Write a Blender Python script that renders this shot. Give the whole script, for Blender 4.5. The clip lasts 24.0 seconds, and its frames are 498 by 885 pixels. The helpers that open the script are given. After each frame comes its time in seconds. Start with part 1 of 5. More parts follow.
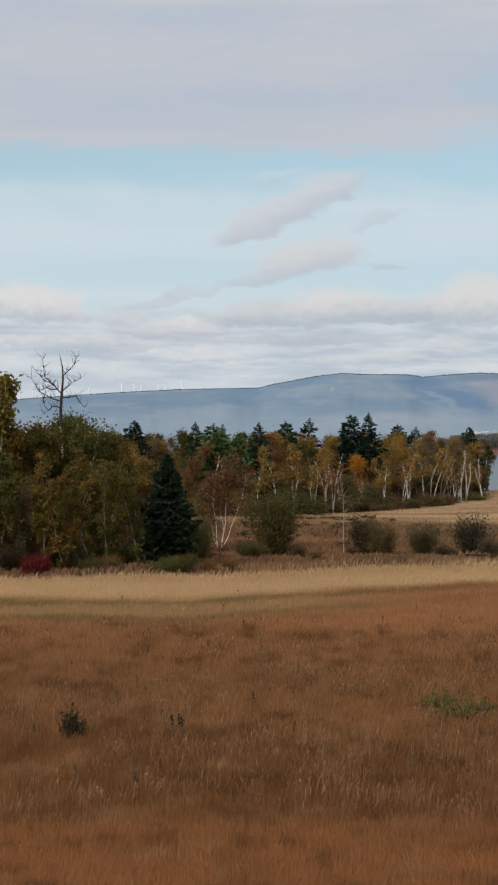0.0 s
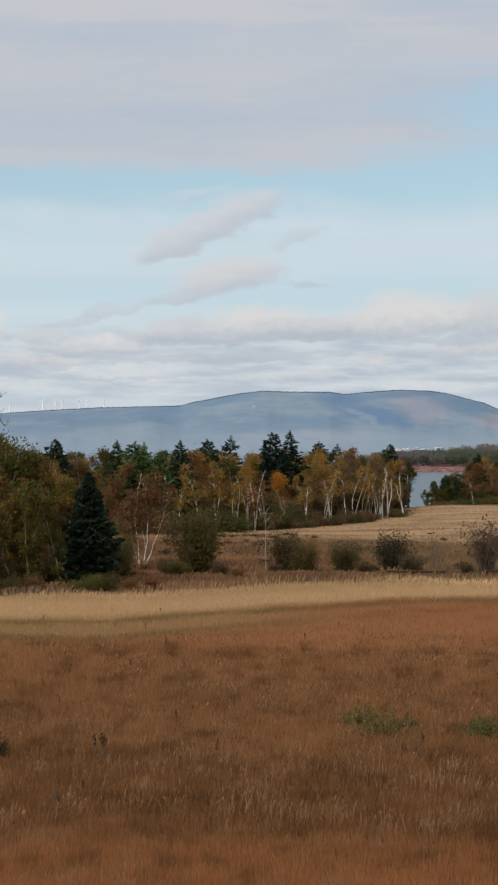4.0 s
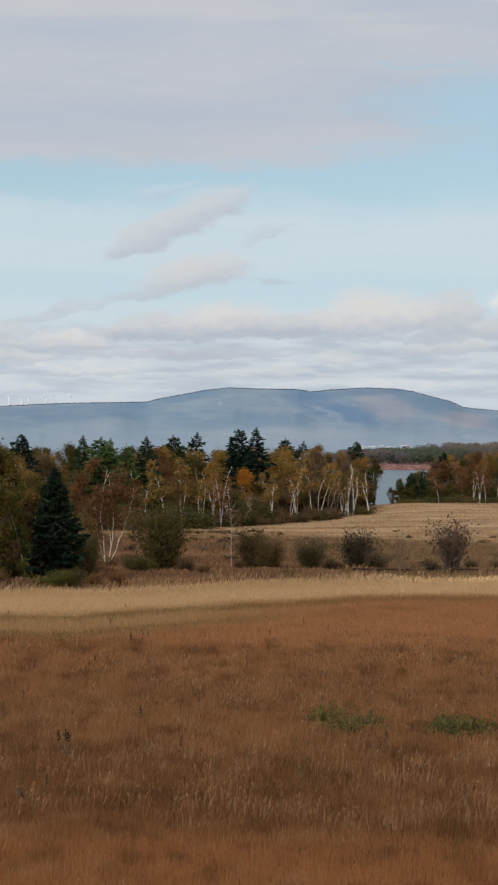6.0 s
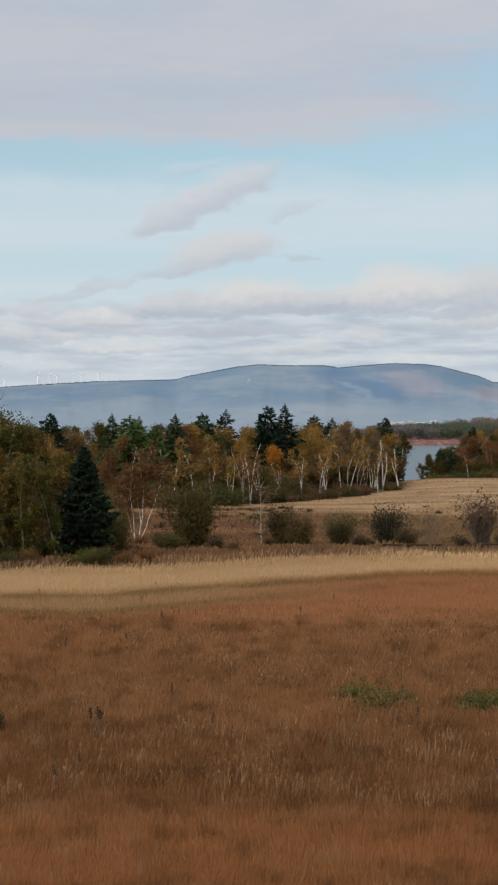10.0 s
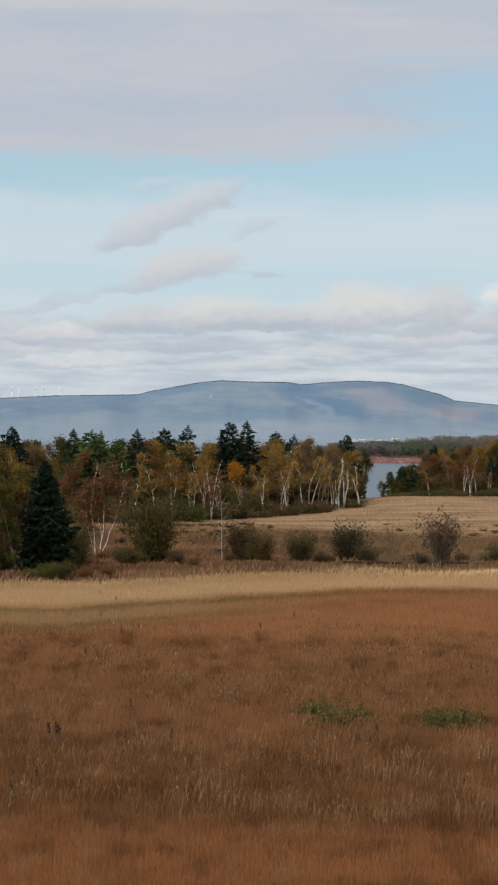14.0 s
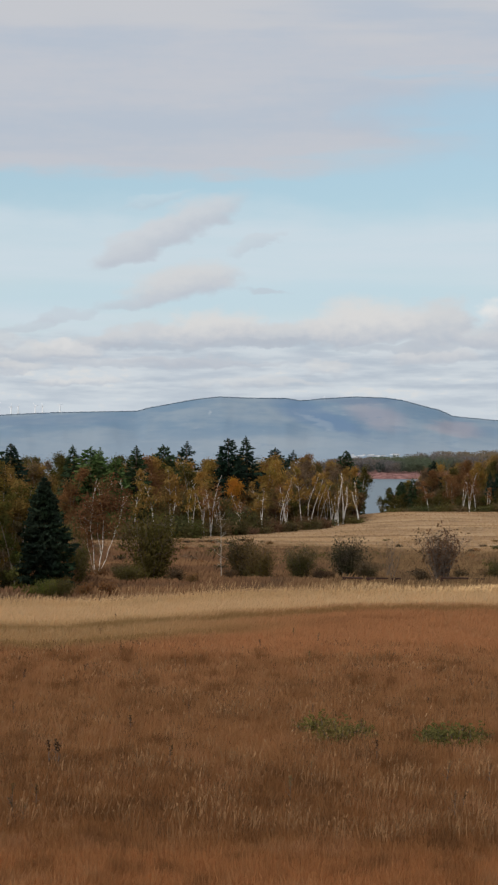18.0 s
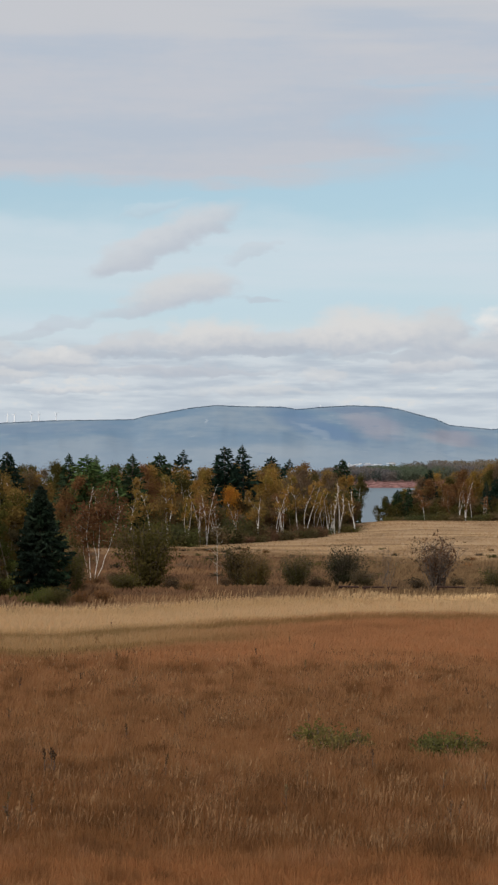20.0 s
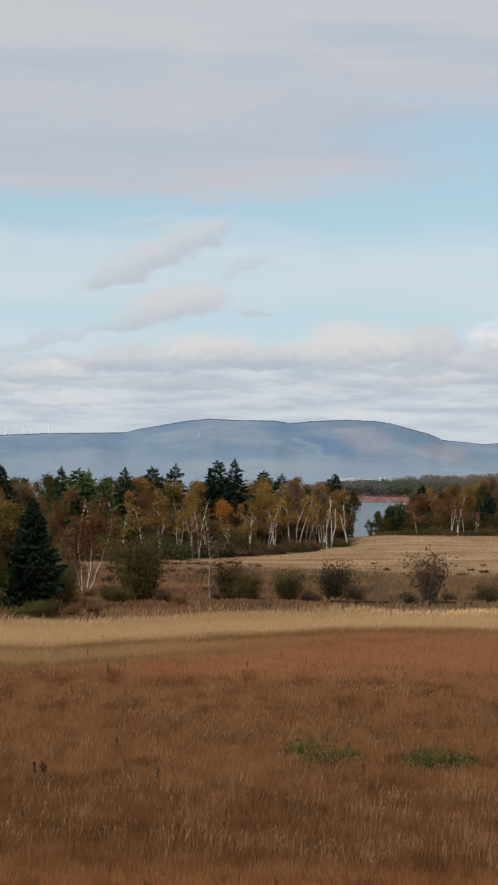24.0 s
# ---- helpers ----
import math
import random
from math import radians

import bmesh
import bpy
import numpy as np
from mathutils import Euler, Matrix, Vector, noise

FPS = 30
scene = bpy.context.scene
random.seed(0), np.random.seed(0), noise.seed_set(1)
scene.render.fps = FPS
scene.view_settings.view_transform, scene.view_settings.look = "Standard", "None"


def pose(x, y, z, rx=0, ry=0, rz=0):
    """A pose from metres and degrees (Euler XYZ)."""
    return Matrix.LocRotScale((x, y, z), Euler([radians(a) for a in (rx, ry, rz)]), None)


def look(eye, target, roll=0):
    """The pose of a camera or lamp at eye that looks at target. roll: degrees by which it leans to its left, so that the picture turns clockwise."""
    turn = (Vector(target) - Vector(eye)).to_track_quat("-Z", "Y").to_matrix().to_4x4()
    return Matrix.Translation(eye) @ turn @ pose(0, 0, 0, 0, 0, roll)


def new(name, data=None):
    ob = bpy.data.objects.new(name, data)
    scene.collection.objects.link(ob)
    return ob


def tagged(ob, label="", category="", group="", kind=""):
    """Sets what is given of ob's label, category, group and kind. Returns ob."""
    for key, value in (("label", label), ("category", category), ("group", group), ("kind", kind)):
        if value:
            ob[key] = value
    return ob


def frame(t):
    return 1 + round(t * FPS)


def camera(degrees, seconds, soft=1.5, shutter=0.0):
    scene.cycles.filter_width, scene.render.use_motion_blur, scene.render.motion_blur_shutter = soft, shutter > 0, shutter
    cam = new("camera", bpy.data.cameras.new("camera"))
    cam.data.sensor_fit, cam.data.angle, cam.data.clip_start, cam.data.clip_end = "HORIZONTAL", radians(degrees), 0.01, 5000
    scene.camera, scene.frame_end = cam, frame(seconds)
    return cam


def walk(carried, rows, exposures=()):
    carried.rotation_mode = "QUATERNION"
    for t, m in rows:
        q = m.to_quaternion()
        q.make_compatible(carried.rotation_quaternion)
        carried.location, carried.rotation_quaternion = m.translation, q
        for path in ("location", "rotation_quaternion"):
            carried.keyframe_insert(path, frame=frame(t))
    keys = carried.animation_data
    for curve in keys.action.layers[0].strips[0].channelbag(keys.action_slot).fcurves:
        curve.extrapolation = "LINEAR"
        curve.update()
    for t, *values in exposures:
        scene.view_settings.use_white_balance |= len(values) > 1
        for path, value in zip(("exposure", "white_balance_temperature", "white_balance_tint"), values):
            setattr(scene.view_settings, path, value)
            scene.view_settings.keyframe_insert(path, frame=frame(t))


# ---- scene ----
EYE = 14.0      # the camera's height over the sea
cam = camera(15.0, 24.0, soft=2.4)
TURNS = [  # seconds, bearing, tilt and roll in degrees
    (0, -3.490, -0.370, 0.115), (0.5, -2.626, -0.255, 0.453), (1, -2.710, -0.546, 0.358), (1.5, -2.627, -0.272, -0.033),
    (2, -2.111, 0.374, -0.189), (2.5, -1.479, 0.149, -0.193), (4.5, -0.826, 0.196, -0.096), (5, 0.051, 1.084, 0.409),
    (5.5, -0.040, 0.338, 0.463), (6, -0.096, 0.069, 0.266), (6.5, 0.055, -0.173, -0.085), (7, 0.240, 0.130, 0.003),
    (7.5, 0.298, -0.289, -0.181), (8, -0.102, -0.632, -0.299), (8.5, -0.458, -0.962, -0.192), (9, -0.482, -0.657, -0.163),
    (9.5, -0.429, -0.985, -0.015), (10, -0.971, -0.629, -0.256), (10.5, -0.456, -0.230, 0.554), (12.5, -0.380, 0.195, -0.037),
    (13, -0.177, 0.404, 0.011), (13.5, 0.060, -0.143, 0.015), (14, 0.188, -0.142, 0.358), (14.5, -0.452, -0.161, 0.541),
    (15, -0.579, -0.622, 0.358), (15.5, -0.343, -0.340, 0.346), (16, -0.703, 0.035, 0.485), (16.5, -0.605, 0.143, 0.485),
    (17, -0.343, 0.647, 0.349), (17.5, -0.052, 0.597, 0.174), (18, 0.213, 0.347, 0.190), (18.5, 0.108, 1.049, 0.094),
    (20.5, 0.618, 0.529, 0.548), (21, 1.302, 0.910, 0.582), (21.5, 1.480, 0.934, 0.566), (22, 1.301, 1.170, 0.712),
    (22.5, 1.198, 1.014, 0.625), (23, 1.229, 0.623, 0.690), (23.5, 1.332, 0.962, 0.542), (24, 0.542, 1.029, 0.606),
]


def aim(bearing, tilt, roll):
    """The camera's pose on its spot: it only turns."""
    return pose(0, 0, EYE) @ pose(0, 0, 0, 0, 0, -bearing) @ pose(0, 0, 0, 90 + tilt) @ pose(0, 0, 0, 0, 0, roll)


walk(cam, [(t, aim(b, e, r)) for t, b, e, r in TURNS])

# ---------------------------------------------------------------- sky and sun
SUN_EL, SUN_AZ = 38, 215
world = bpy.data.worlds.new("sky")
scene.world = world
world.use_nodes = True


class Graph:
    """Short hand for shader nodes: values are sockets or numbers."""

    def __init__(self, tree):
        self.t = tree
        tree.nodes.clear()

    def node(self, kind, **props):
        n = self.t.nodes.new(kind)
        for k, v in props.items():
            if k in ("operation", "blend_type", "data_type"):
                if k == "operation":
                    n.operation = v
                elif k == "blend_type":
                    n.blend_type = v
                else:
                    n.data_type = v
        return n

    def put(self, sock, v):
        if isinstance(v, bpy.types.NodeSocket):
            self.t.links.new(v, sock)
        else:
            sock.default_value = v

    def m(self, op, a, b=0.0, c=0.0, clamp=False):
        n = self.node("ShaderNodeMath", operation=op)
        n.use_clamp = clamp
        for s, v in zip(n.inputs, (a, b, c)):
            self.put(s, v)
        return n.outputs[0]

    def step(self, v, lo, hi, a=0.0, b=1.0):
        n = self.node("ShaderNodeMapRange")
        n.interpolation_type = "SMOOTHSTEP"
        for s, x in zip(n.inputs, (v, lo, hi, a, b)):
            self.put(s, x)
        return n.outputs[0]

    def xyz(self, x, y, z):
        n = self.node("ShaderNodeCombineXYZ")
        for s, v in zip(n.inputs, (x, y, z)):
            self.put(s, v)
        return n.outputs[0]

    def split(self, v):
        n = self.node("ShaderNodeSeparateXYZ")
        self.put(n.inputs[0], v)
        return n.outputs

    def noise(self, vec, scale, detail=3.0, rough=0.5):
        n = self.node("ShaderNodeTexNoise")
        self.put(n.inputs["Vector"], vec)
        n.inputs["Scale"].default_value = scale
        n.inputs["Detail"].default_value = detail
        n.inputs["Roughness"].default_value = rough
        return n.outputs["Fac"]

    def mix(self, f, a, b, blend="MIX"):
        n = self.node("ShaderNodeMix", data_type="RGBA", blend_type=blend)
        self.put(n.inputs[0], f)
        for s, v in ((n.inputs[6], a), (n.inputs[7], b)):
            self.put(s, (*v, 1) if isinstance(v, tuple) and len(v) == 3 else v)
        return n.outputs[2]

    def bell(self, u, v, u0, v0, ru, rv, turn=0.0):
        """A soft oval of half widths ru, rv round (u0, v0)."""
        c, s = math.cos(radians(turn)), math.sin(radians(turn))
        du, dv = self.m("SUBTRACT", u, u0), self.m("SUBTRACT", v, v0)
        a = self.m("DIVIDE", self.m("ADD", self.m("MULTIPLY", du, c), self.m("MULTIPLY", dv, s)), ru)
        b = self.m("DIVIDE", self.m("SUBTRACT", self.m("MULTIPLY", dv, c), self.m("MULTIPLY", du, s)), rv)
        q = self.m("ADD", self.m("MULTIPLY", a, a), self.m("MULTIPLY", b, b))
        return self.step(q, 1.5, 0.0)


def paint_sky():
    g = Graph(world.node_tree)
    x, y, z = g.split(g.node("ShaderNodeTexCoord").outputs["Generated"])
    az = g.m("MULTIPLY", g.m("ARCTAN2", x, y), 57.2958)
    el = g.m("MULTIPLY", g.m("ARCSINE", z), 57.2958)

    def field(across, up, seed, detail=4.0, rough=0.5):
        """Noise round nought; across and up: how often it changes in a degree."""
        v = g.noise(g.xyz(g.m("MULTIPLY", az, across), g.m("MULTIPLY", el, up), seed), 1.0, detail, rough)
        return g.m("SUBTRACT", v, 0.5)

    def mul(a, b):
        return g.m("MULTIPLY", a, b)

    def add(*terms):
        total = terms[0]
        for t in terms[1:]:
            total = g.m("ADD", total, t)
        return total

    big, lump, fine = field(0.22, 0.75, 0.0), field(0.85, 1.7, 2.0, 3.0), field(2.4, 3.8, 9.0, 4.0)
    lump_up, fine_up = field(0.8, 1.6, 21.0, 3.0), field(2.2, 3.4, 31.0, 4.0)
    streak = field(0.13, 1.3, 3.0, 5.0, 0.55)
    bands = field(0.33, 2.3, 14.0, 4.0, 0.55)
    u = add(az, mul(lump, 1.9), mul(fine, 0.55))
    v = add(el, mul(lump_up, 0.75), mul(fine_up, 0.34))
    sky = g.node("ShaderNodeTexSky")
    sky.sky_type, sky.sun_disc = "NISHITA", False
    sky.sun_elevation, sky.sun_rotation = radians(SUN_EL), radians(SUN_AZ)
    sky.air_density, sky.dust_density, sky.ozone_density = 1.0, 1.2, 1.5
    clear = g.mix(0.42, g.mix(1.0, sky.outputs[0], (0.103, 0.114, 0.110), "MULTIPLY"), (0.53, 0.67, 0.755))
    # thin veil over the middle of the sky
    soft_el = add(el, mul(big, 1.4), mul(lump_up, 0.5))
    veil = mul(g.step(soft_el, 8.0, 6.5), g.step(streak, -0.25, 0.2, 0.62, 0.95))
    col = g.mix(veil, clear, (0.605, 0.695, 0.76))
    gap = mul(g.bell(add(az, mul(big, 5.0)), add(el, mul(big, 0.8)), -0.5, 4.75, 11.0, 0.55), 0.6)
    col = g.mix(gap, col, (0.50, 0.665, 0.745))
    # pale bands over the hills
    low = g.mix(g.step(bands, -0.16, 0.12), (0.455, 0.515, 0.59), (0.615, 0.665, 0.71))
    low = g.mix(mul(g.step(add(bands, mul(fine, 0.5)), 0.08, 0.22), g.step(el, 3.4, 2.6, 0.0, 0.75)), low, (0.70, 0.70, 0.695))
    low = g.mix(g.step(el, 2.1, 1.0, 0.0, 0.55), low, (0.575, 0.635, 0.695))
    col = g.mix(mul(g.step(add(el, mul(lump_up, 1.2)), 4.0, 2.9), 0.95), col, low)

    def cloud(base, u0, v0, ru, up, down, turn=0.0, k=0.9, light=(0.665, 0.665, 0.665), dark=(0.475, 0.515, 0.58), warp=1.0):
        """A heap of cloud: rounded and lit above, flatter and grey below."""
        c, s = math.cos(radians(turn)), math.sin(radians(turn))
        uu = u if warp == 1.0 else add(az, mul(g.m("SUBTRACT", u, az), warp))
        vv = v if warp == 1.0 else add(el, mul(g.m("SUBTRACT", v, el), warp))
        du, dv = g.m("SUBTRACT", uu, u0), g.m("SUBTRACT", vv, v0)
        a = mul(add(mul(du, c), mul(dv, s)), 1.0 / ru)
        b = g.m("SUBTRACT", mul(dv, c), mul(du, s))
        h = g.m("MAXIMUM", mul(b, 1.0 / up), mul(b, -1.0 / down))
        q = add(mul(a, a), mul(h, h))
        tone = g.step(add(mul(b, 1.0 / (up + down)), mul(fine, 0.55), mul(lump_up, -0.6)), -0.42, 0.42)
        return g.mix(mul(g.step(q, 1.55, 0.3), k), base, g.mix(tone, dark, light))

    pale, white, grey = (0.69, 0.682, 0.675), (0.80, 0.79, 0.775), (0.465, 0.51, 0.58)
    # small heaps low over the hills
    for u0, v0, ru, up, down, k, light in ((-5.25, 3.02, 0.95, 0.30, 0.20, 0.85, (0.72, 0.715, 0.71)), (-3.2, 2.72, 3.1, 0.16, 0.16, 0.6, (0.58, 0.60, 0.635)), (-1.2, 2.78, 2.9, 0.16, 0.13, 0.7, (0.53, 0.56, 0.61)),
                                           (2.44, 2.56, 0.7, 0.25, 0.15, 0.5, pale), (5.75, 2.86, 1.5, 0.34, 0.22, 0.75, (0.62, 0.63, 0.65)), (-4.73, 2.16, 1.5, 0.18, 0.12, 0.65, (0.71, 0.705, 0.70)),
                                           (-6.92, 2.57, 1.0, 0.25, 0.14, 0.6, pale), (-6.7, 3.0, 1.5, 0.3, 0.2, 0.7, (0.63, 0.645, 0.66)), (8.1, 3.3, 2.2, 0.3, 0.2, 0.7, (0.64, 0.65, 0.67)), (0.6, 2.1, 2.0, 0.2, 0.12, 0.4, pale), (-9.6, 2.6, 2.2, 0.22, 0.16, 0.55, pale)):
        col = cloud(col, u0, v0, ru, up, down, 0.0, k, light)
    # the row of cumulus
    for u0, v0, ru, up, down, turn, k, light in ((-16.0, 3.7, 3.6, 1.0, 0.5, 0, 0.9, pale), (14.0, 3.7, 3.4, 1.1, 0.5, 0, 0.9, pale), (10.9, 3.55, 2.0, 0.9, 0.5, 0, 0.9, pale), (-3.3, 3.45, 1.7, 0.42, 0.22, 8, 0.85, (0.61, 0.62, 0.64)),
                                                 (0.9, 3.55, 2.3, 0.50, 0.30, 3, 0.9, (0.62, 0.63, 0.645)), (-0.9, 3.62, 1.55, 0.72, 0.32, 5, 0.92, pale), (5.95, 3.75, 1.1, 0.85, 0.5, 14, 0.9, (0.63, 0.635, 0.645)),
                                                 (3.75, 3.66, 1.95, 1.0, 0.36, 4, 0.95, pale), (7.1, 3.45, 1.1, 0.45, 0.3, 0, 0.75, (0.60, 0.615, 0.64)), (8.7, 3.95, 1.35, 0.95, 0.45, 0, 0.95, white),
                                                 (-9.95, 3.55, 1.6, 0.80, 0.34, -3, 0.92, (0.715, 0.705, 0.69)), (-7.5, 3.3, 0.9, 0.3, 0.2, 0, 0.6, (0.60, 0.62, 0.645))):
        col = cloud(col, u0, v0, ru, up, down, turn, k, light, grey)
    col = cloud(col, -0.6, 3.3, 3.6, 0.12, 0.14, 1.0, 0.6, (0.47, 0.51, 0.57), (0.43, 0.475, 0.545))
    col = cloud(col, 4.6, 3.2, 1.8, 0.12, 0.14, 0.0, 0.5, (0.47, 0.51, 0.57), (0.43, 0.475, 0.545))
    # oblique grey clouds and wisps
    for u0, v0, ru, up, down, turn, k, light in ((-2.2, 6.7, 2.35, 0.58, 0.46, 24, 0.85, (0.615, 0.638, 0.672)), (-3.6, 5.95, 1.0, 0.35, 0.25, 15, 0.6, (0.57, 0.61, 0.655)), (-1.75, 5.05, 1.75, 0.66, 0.42, 12, 0.9, (0.645, 0.65, 0.66)),
                                                 (-3.3, 4.55, 1.2, 0.22, 0.18, 6, 0.6, (0.56, 0.60, 0.65)), (-5.4, 4.15, 1.1, 0.18, 0.16, 8, 0.45, (0.54, 0.585, 0.64)), (-6.5, 3.8, 1.0, 0.2, 0.15, 12, 0.5, (0.54, 0.585, 0.64)),
                                                 (0.35, 6.32, 0.9, 0.22, 0.16, 16, 0.45, (0.57, 0.61, 0.66)), (0.62, 4.9, 0.8, 0.12, 0.12, -6, 0.55, (0.50, 0.545, 0.61)), (-2.7, 7.6, 1.0, 0.22, 0.16, 10, 0.3, (0.62, 0.69, 0.74))):
        col = cloud(col, u0, v0, ru, up, down, turn, k, light, (0.50, 0.54, 0.605), warp=0.75)
    # high grey deck with a torn, streaky edge
    torn = add(el, mul(lump_up, 0.5), mul(big, 0.9), mul(streak, 1.2))
    lift = g.m("SUBTRACT", torn, g.step(add(az, mul(lump, 4.0)), 4.0, 9.0, 8.45, 9.0))
    layers = field(0.09, 0.75, 1.0, 4.0, 0.55)
    deck = g.mix(g.step(add(layers, mul(fine, 0.12)), -0.2, 0.14), (0.475, 0.525, 0.605), (0.545, 0.557, 0.605))
    deck = g.mix(g.step(add(el, mul(layers, 5.0)), 12.2, 13.6, 0.0, 0.85), deck, (0.575, 0.578, 0.605))
    tears = g.m("MULTIPLY", g.step(az, 2.0, 6.0), g.step(add(streak, mul(layers, 0.6)), -0.02, 0.16, 0.0, 0.75))
    cover = mul(g.step(lift, -0.25, g.step(az, 0.0, 6.0, 0.35, 1.1)), g.m("SUBTRACT", 0.93, tears))
    cover = g.m("MAXIMUM", cover, g.step(torn, 10.9, 11.9, 0.0, 0.93))
    clearing = g.bell(add(az, mul(lump, 3.0), mul(streak, 3.0)), torn, 9.6, 9.85, 6.0, 1.15, -3)
    col = g.mix(mul(cover, g.m("SUBTRACT", 1.0, mul(clearing, 0.95))), col, deck)
    col = g.mix(g.step(el, 0.0, -1.0), col, (0.16, 0.13, 0.10))
    back = g.node("ShaderNodeBackground")
    g.put(back.inputs[0], col)
    back.inputs[1].default_value = 1.0
    out = g.node("ShaderNodeOutputWorld")
    g.t.links.new(back.outputs[0], out.inputs[0])


paint_sky()
sun = new("sun", bpy.data.lights.new("sun", "SUN"))
sun.data.energy, sun.data.angle, sun.data.color = 2.3, radians(8), (1.0, 0.94, 0.85)
sx, sy = math.sin(radians(SUN_AZ)), math.cos(radians(SUN_AZ))
sun.matrix_world = look((0, 0, 0), (-sx, -sy, -math.tan(radians(SUN_EL))))


# ---------------------------------------------------------------- materials
def material(name):
    mat = bpy.data.materials.new(name)
    mat.use_nodes = True
    return mat, Graph(mat.node_tree)


def finish(g, color, rough=0.9, bump=None, depth=0.1, spec=0.2, through_light=0.0):
    p = g.node("ShaderNodeBsdfPrincipled")
    g.put(p.inputs["Base Color"], (*color, 1) if isinstance(color, tuple) and len(color) == 3 else color)
    g.put(p.inputs["Roughness"], rough)
    p.inputs["Specular IOR Level"].default_value = spec
    if bump is not None:
        b = g.node("ShaderNodeBump")
        b.inputs["Strength"].default_value = 0.6
        b.inputs["Distance"].default_value = depth
        g.put(b.inputs["Height"], bump)
        g.put(p.inputs["Normal"], b.outputs[0])
    last = p.outputs[0]
    if through_light:
        tr = g.node("ShaderNodeBsdfTranslucent")
        g.put(tr.inputs[0], color)
        mx = g.node("ShaderNodeMixShader")
        mx.inputs[0].default_value = through_light
        g.t.links.new(last, mx.inputs[1])
        g.t.links.new(tr.outputs[0], mx.inputs[2])
        last = mx.outputs[0]
    out = g.node("ShaderNodeOutputMaterial")
    g.t.links.new(last, out.inputs[0])


def place(g):
    return g.node("ShaderNodeNewGeometry").outputs["Position"]


def island(g):
    return g.node("ShaderNodeNewGeometry").outputs["Random Per Island"]


def m_leaves(name, dark=0.5, light=1.5):
    """Leaves in the thing's own colour, each a little different."""
    mat, g = material(name)
    info = g.node("ShaderNodeObjectInfo")
    r = island(g)
    c = g.mix(1.0, info.outputs["Color"], g.mix(r, (dark,) * 3, (light,) * 3), "MULTIPLY")
    n = g.noise(place(g), 0.9, 3.0)
    c = g.mix(g.step(n, 0.35, 0.7, 0.0, 0.6), c, g.mix(1.0, c, (1.12, 1.0, 0.78), "MULTIPLY"))
    green = g.noise(place(g), 0.55, 2.0)
    c = g.mix(g.step(green, 0.5, 0.64, 0.0, 0.65), c, g.mix(1.0, c, (0.74, 0.98, 0.76), "MULTIPLY"))
    finish(g, c, 0.75, spec=0.08, through_light=0.42)
    return mat


def m_bark(name, a, b, scale=6.0, lo=0.52, hi=0.74):
    mat, g = material(name)
    x, y, z = g.split(place(g))
    n = g.noise(g.xyz(x, y, g.m("MULTIPLY", z, 2.5)), scale, 4.0, 0.6)
    finish(g, g.mix(g.step(n, lo, hi), a, b), 0.85, n, 0.02)
    return mat


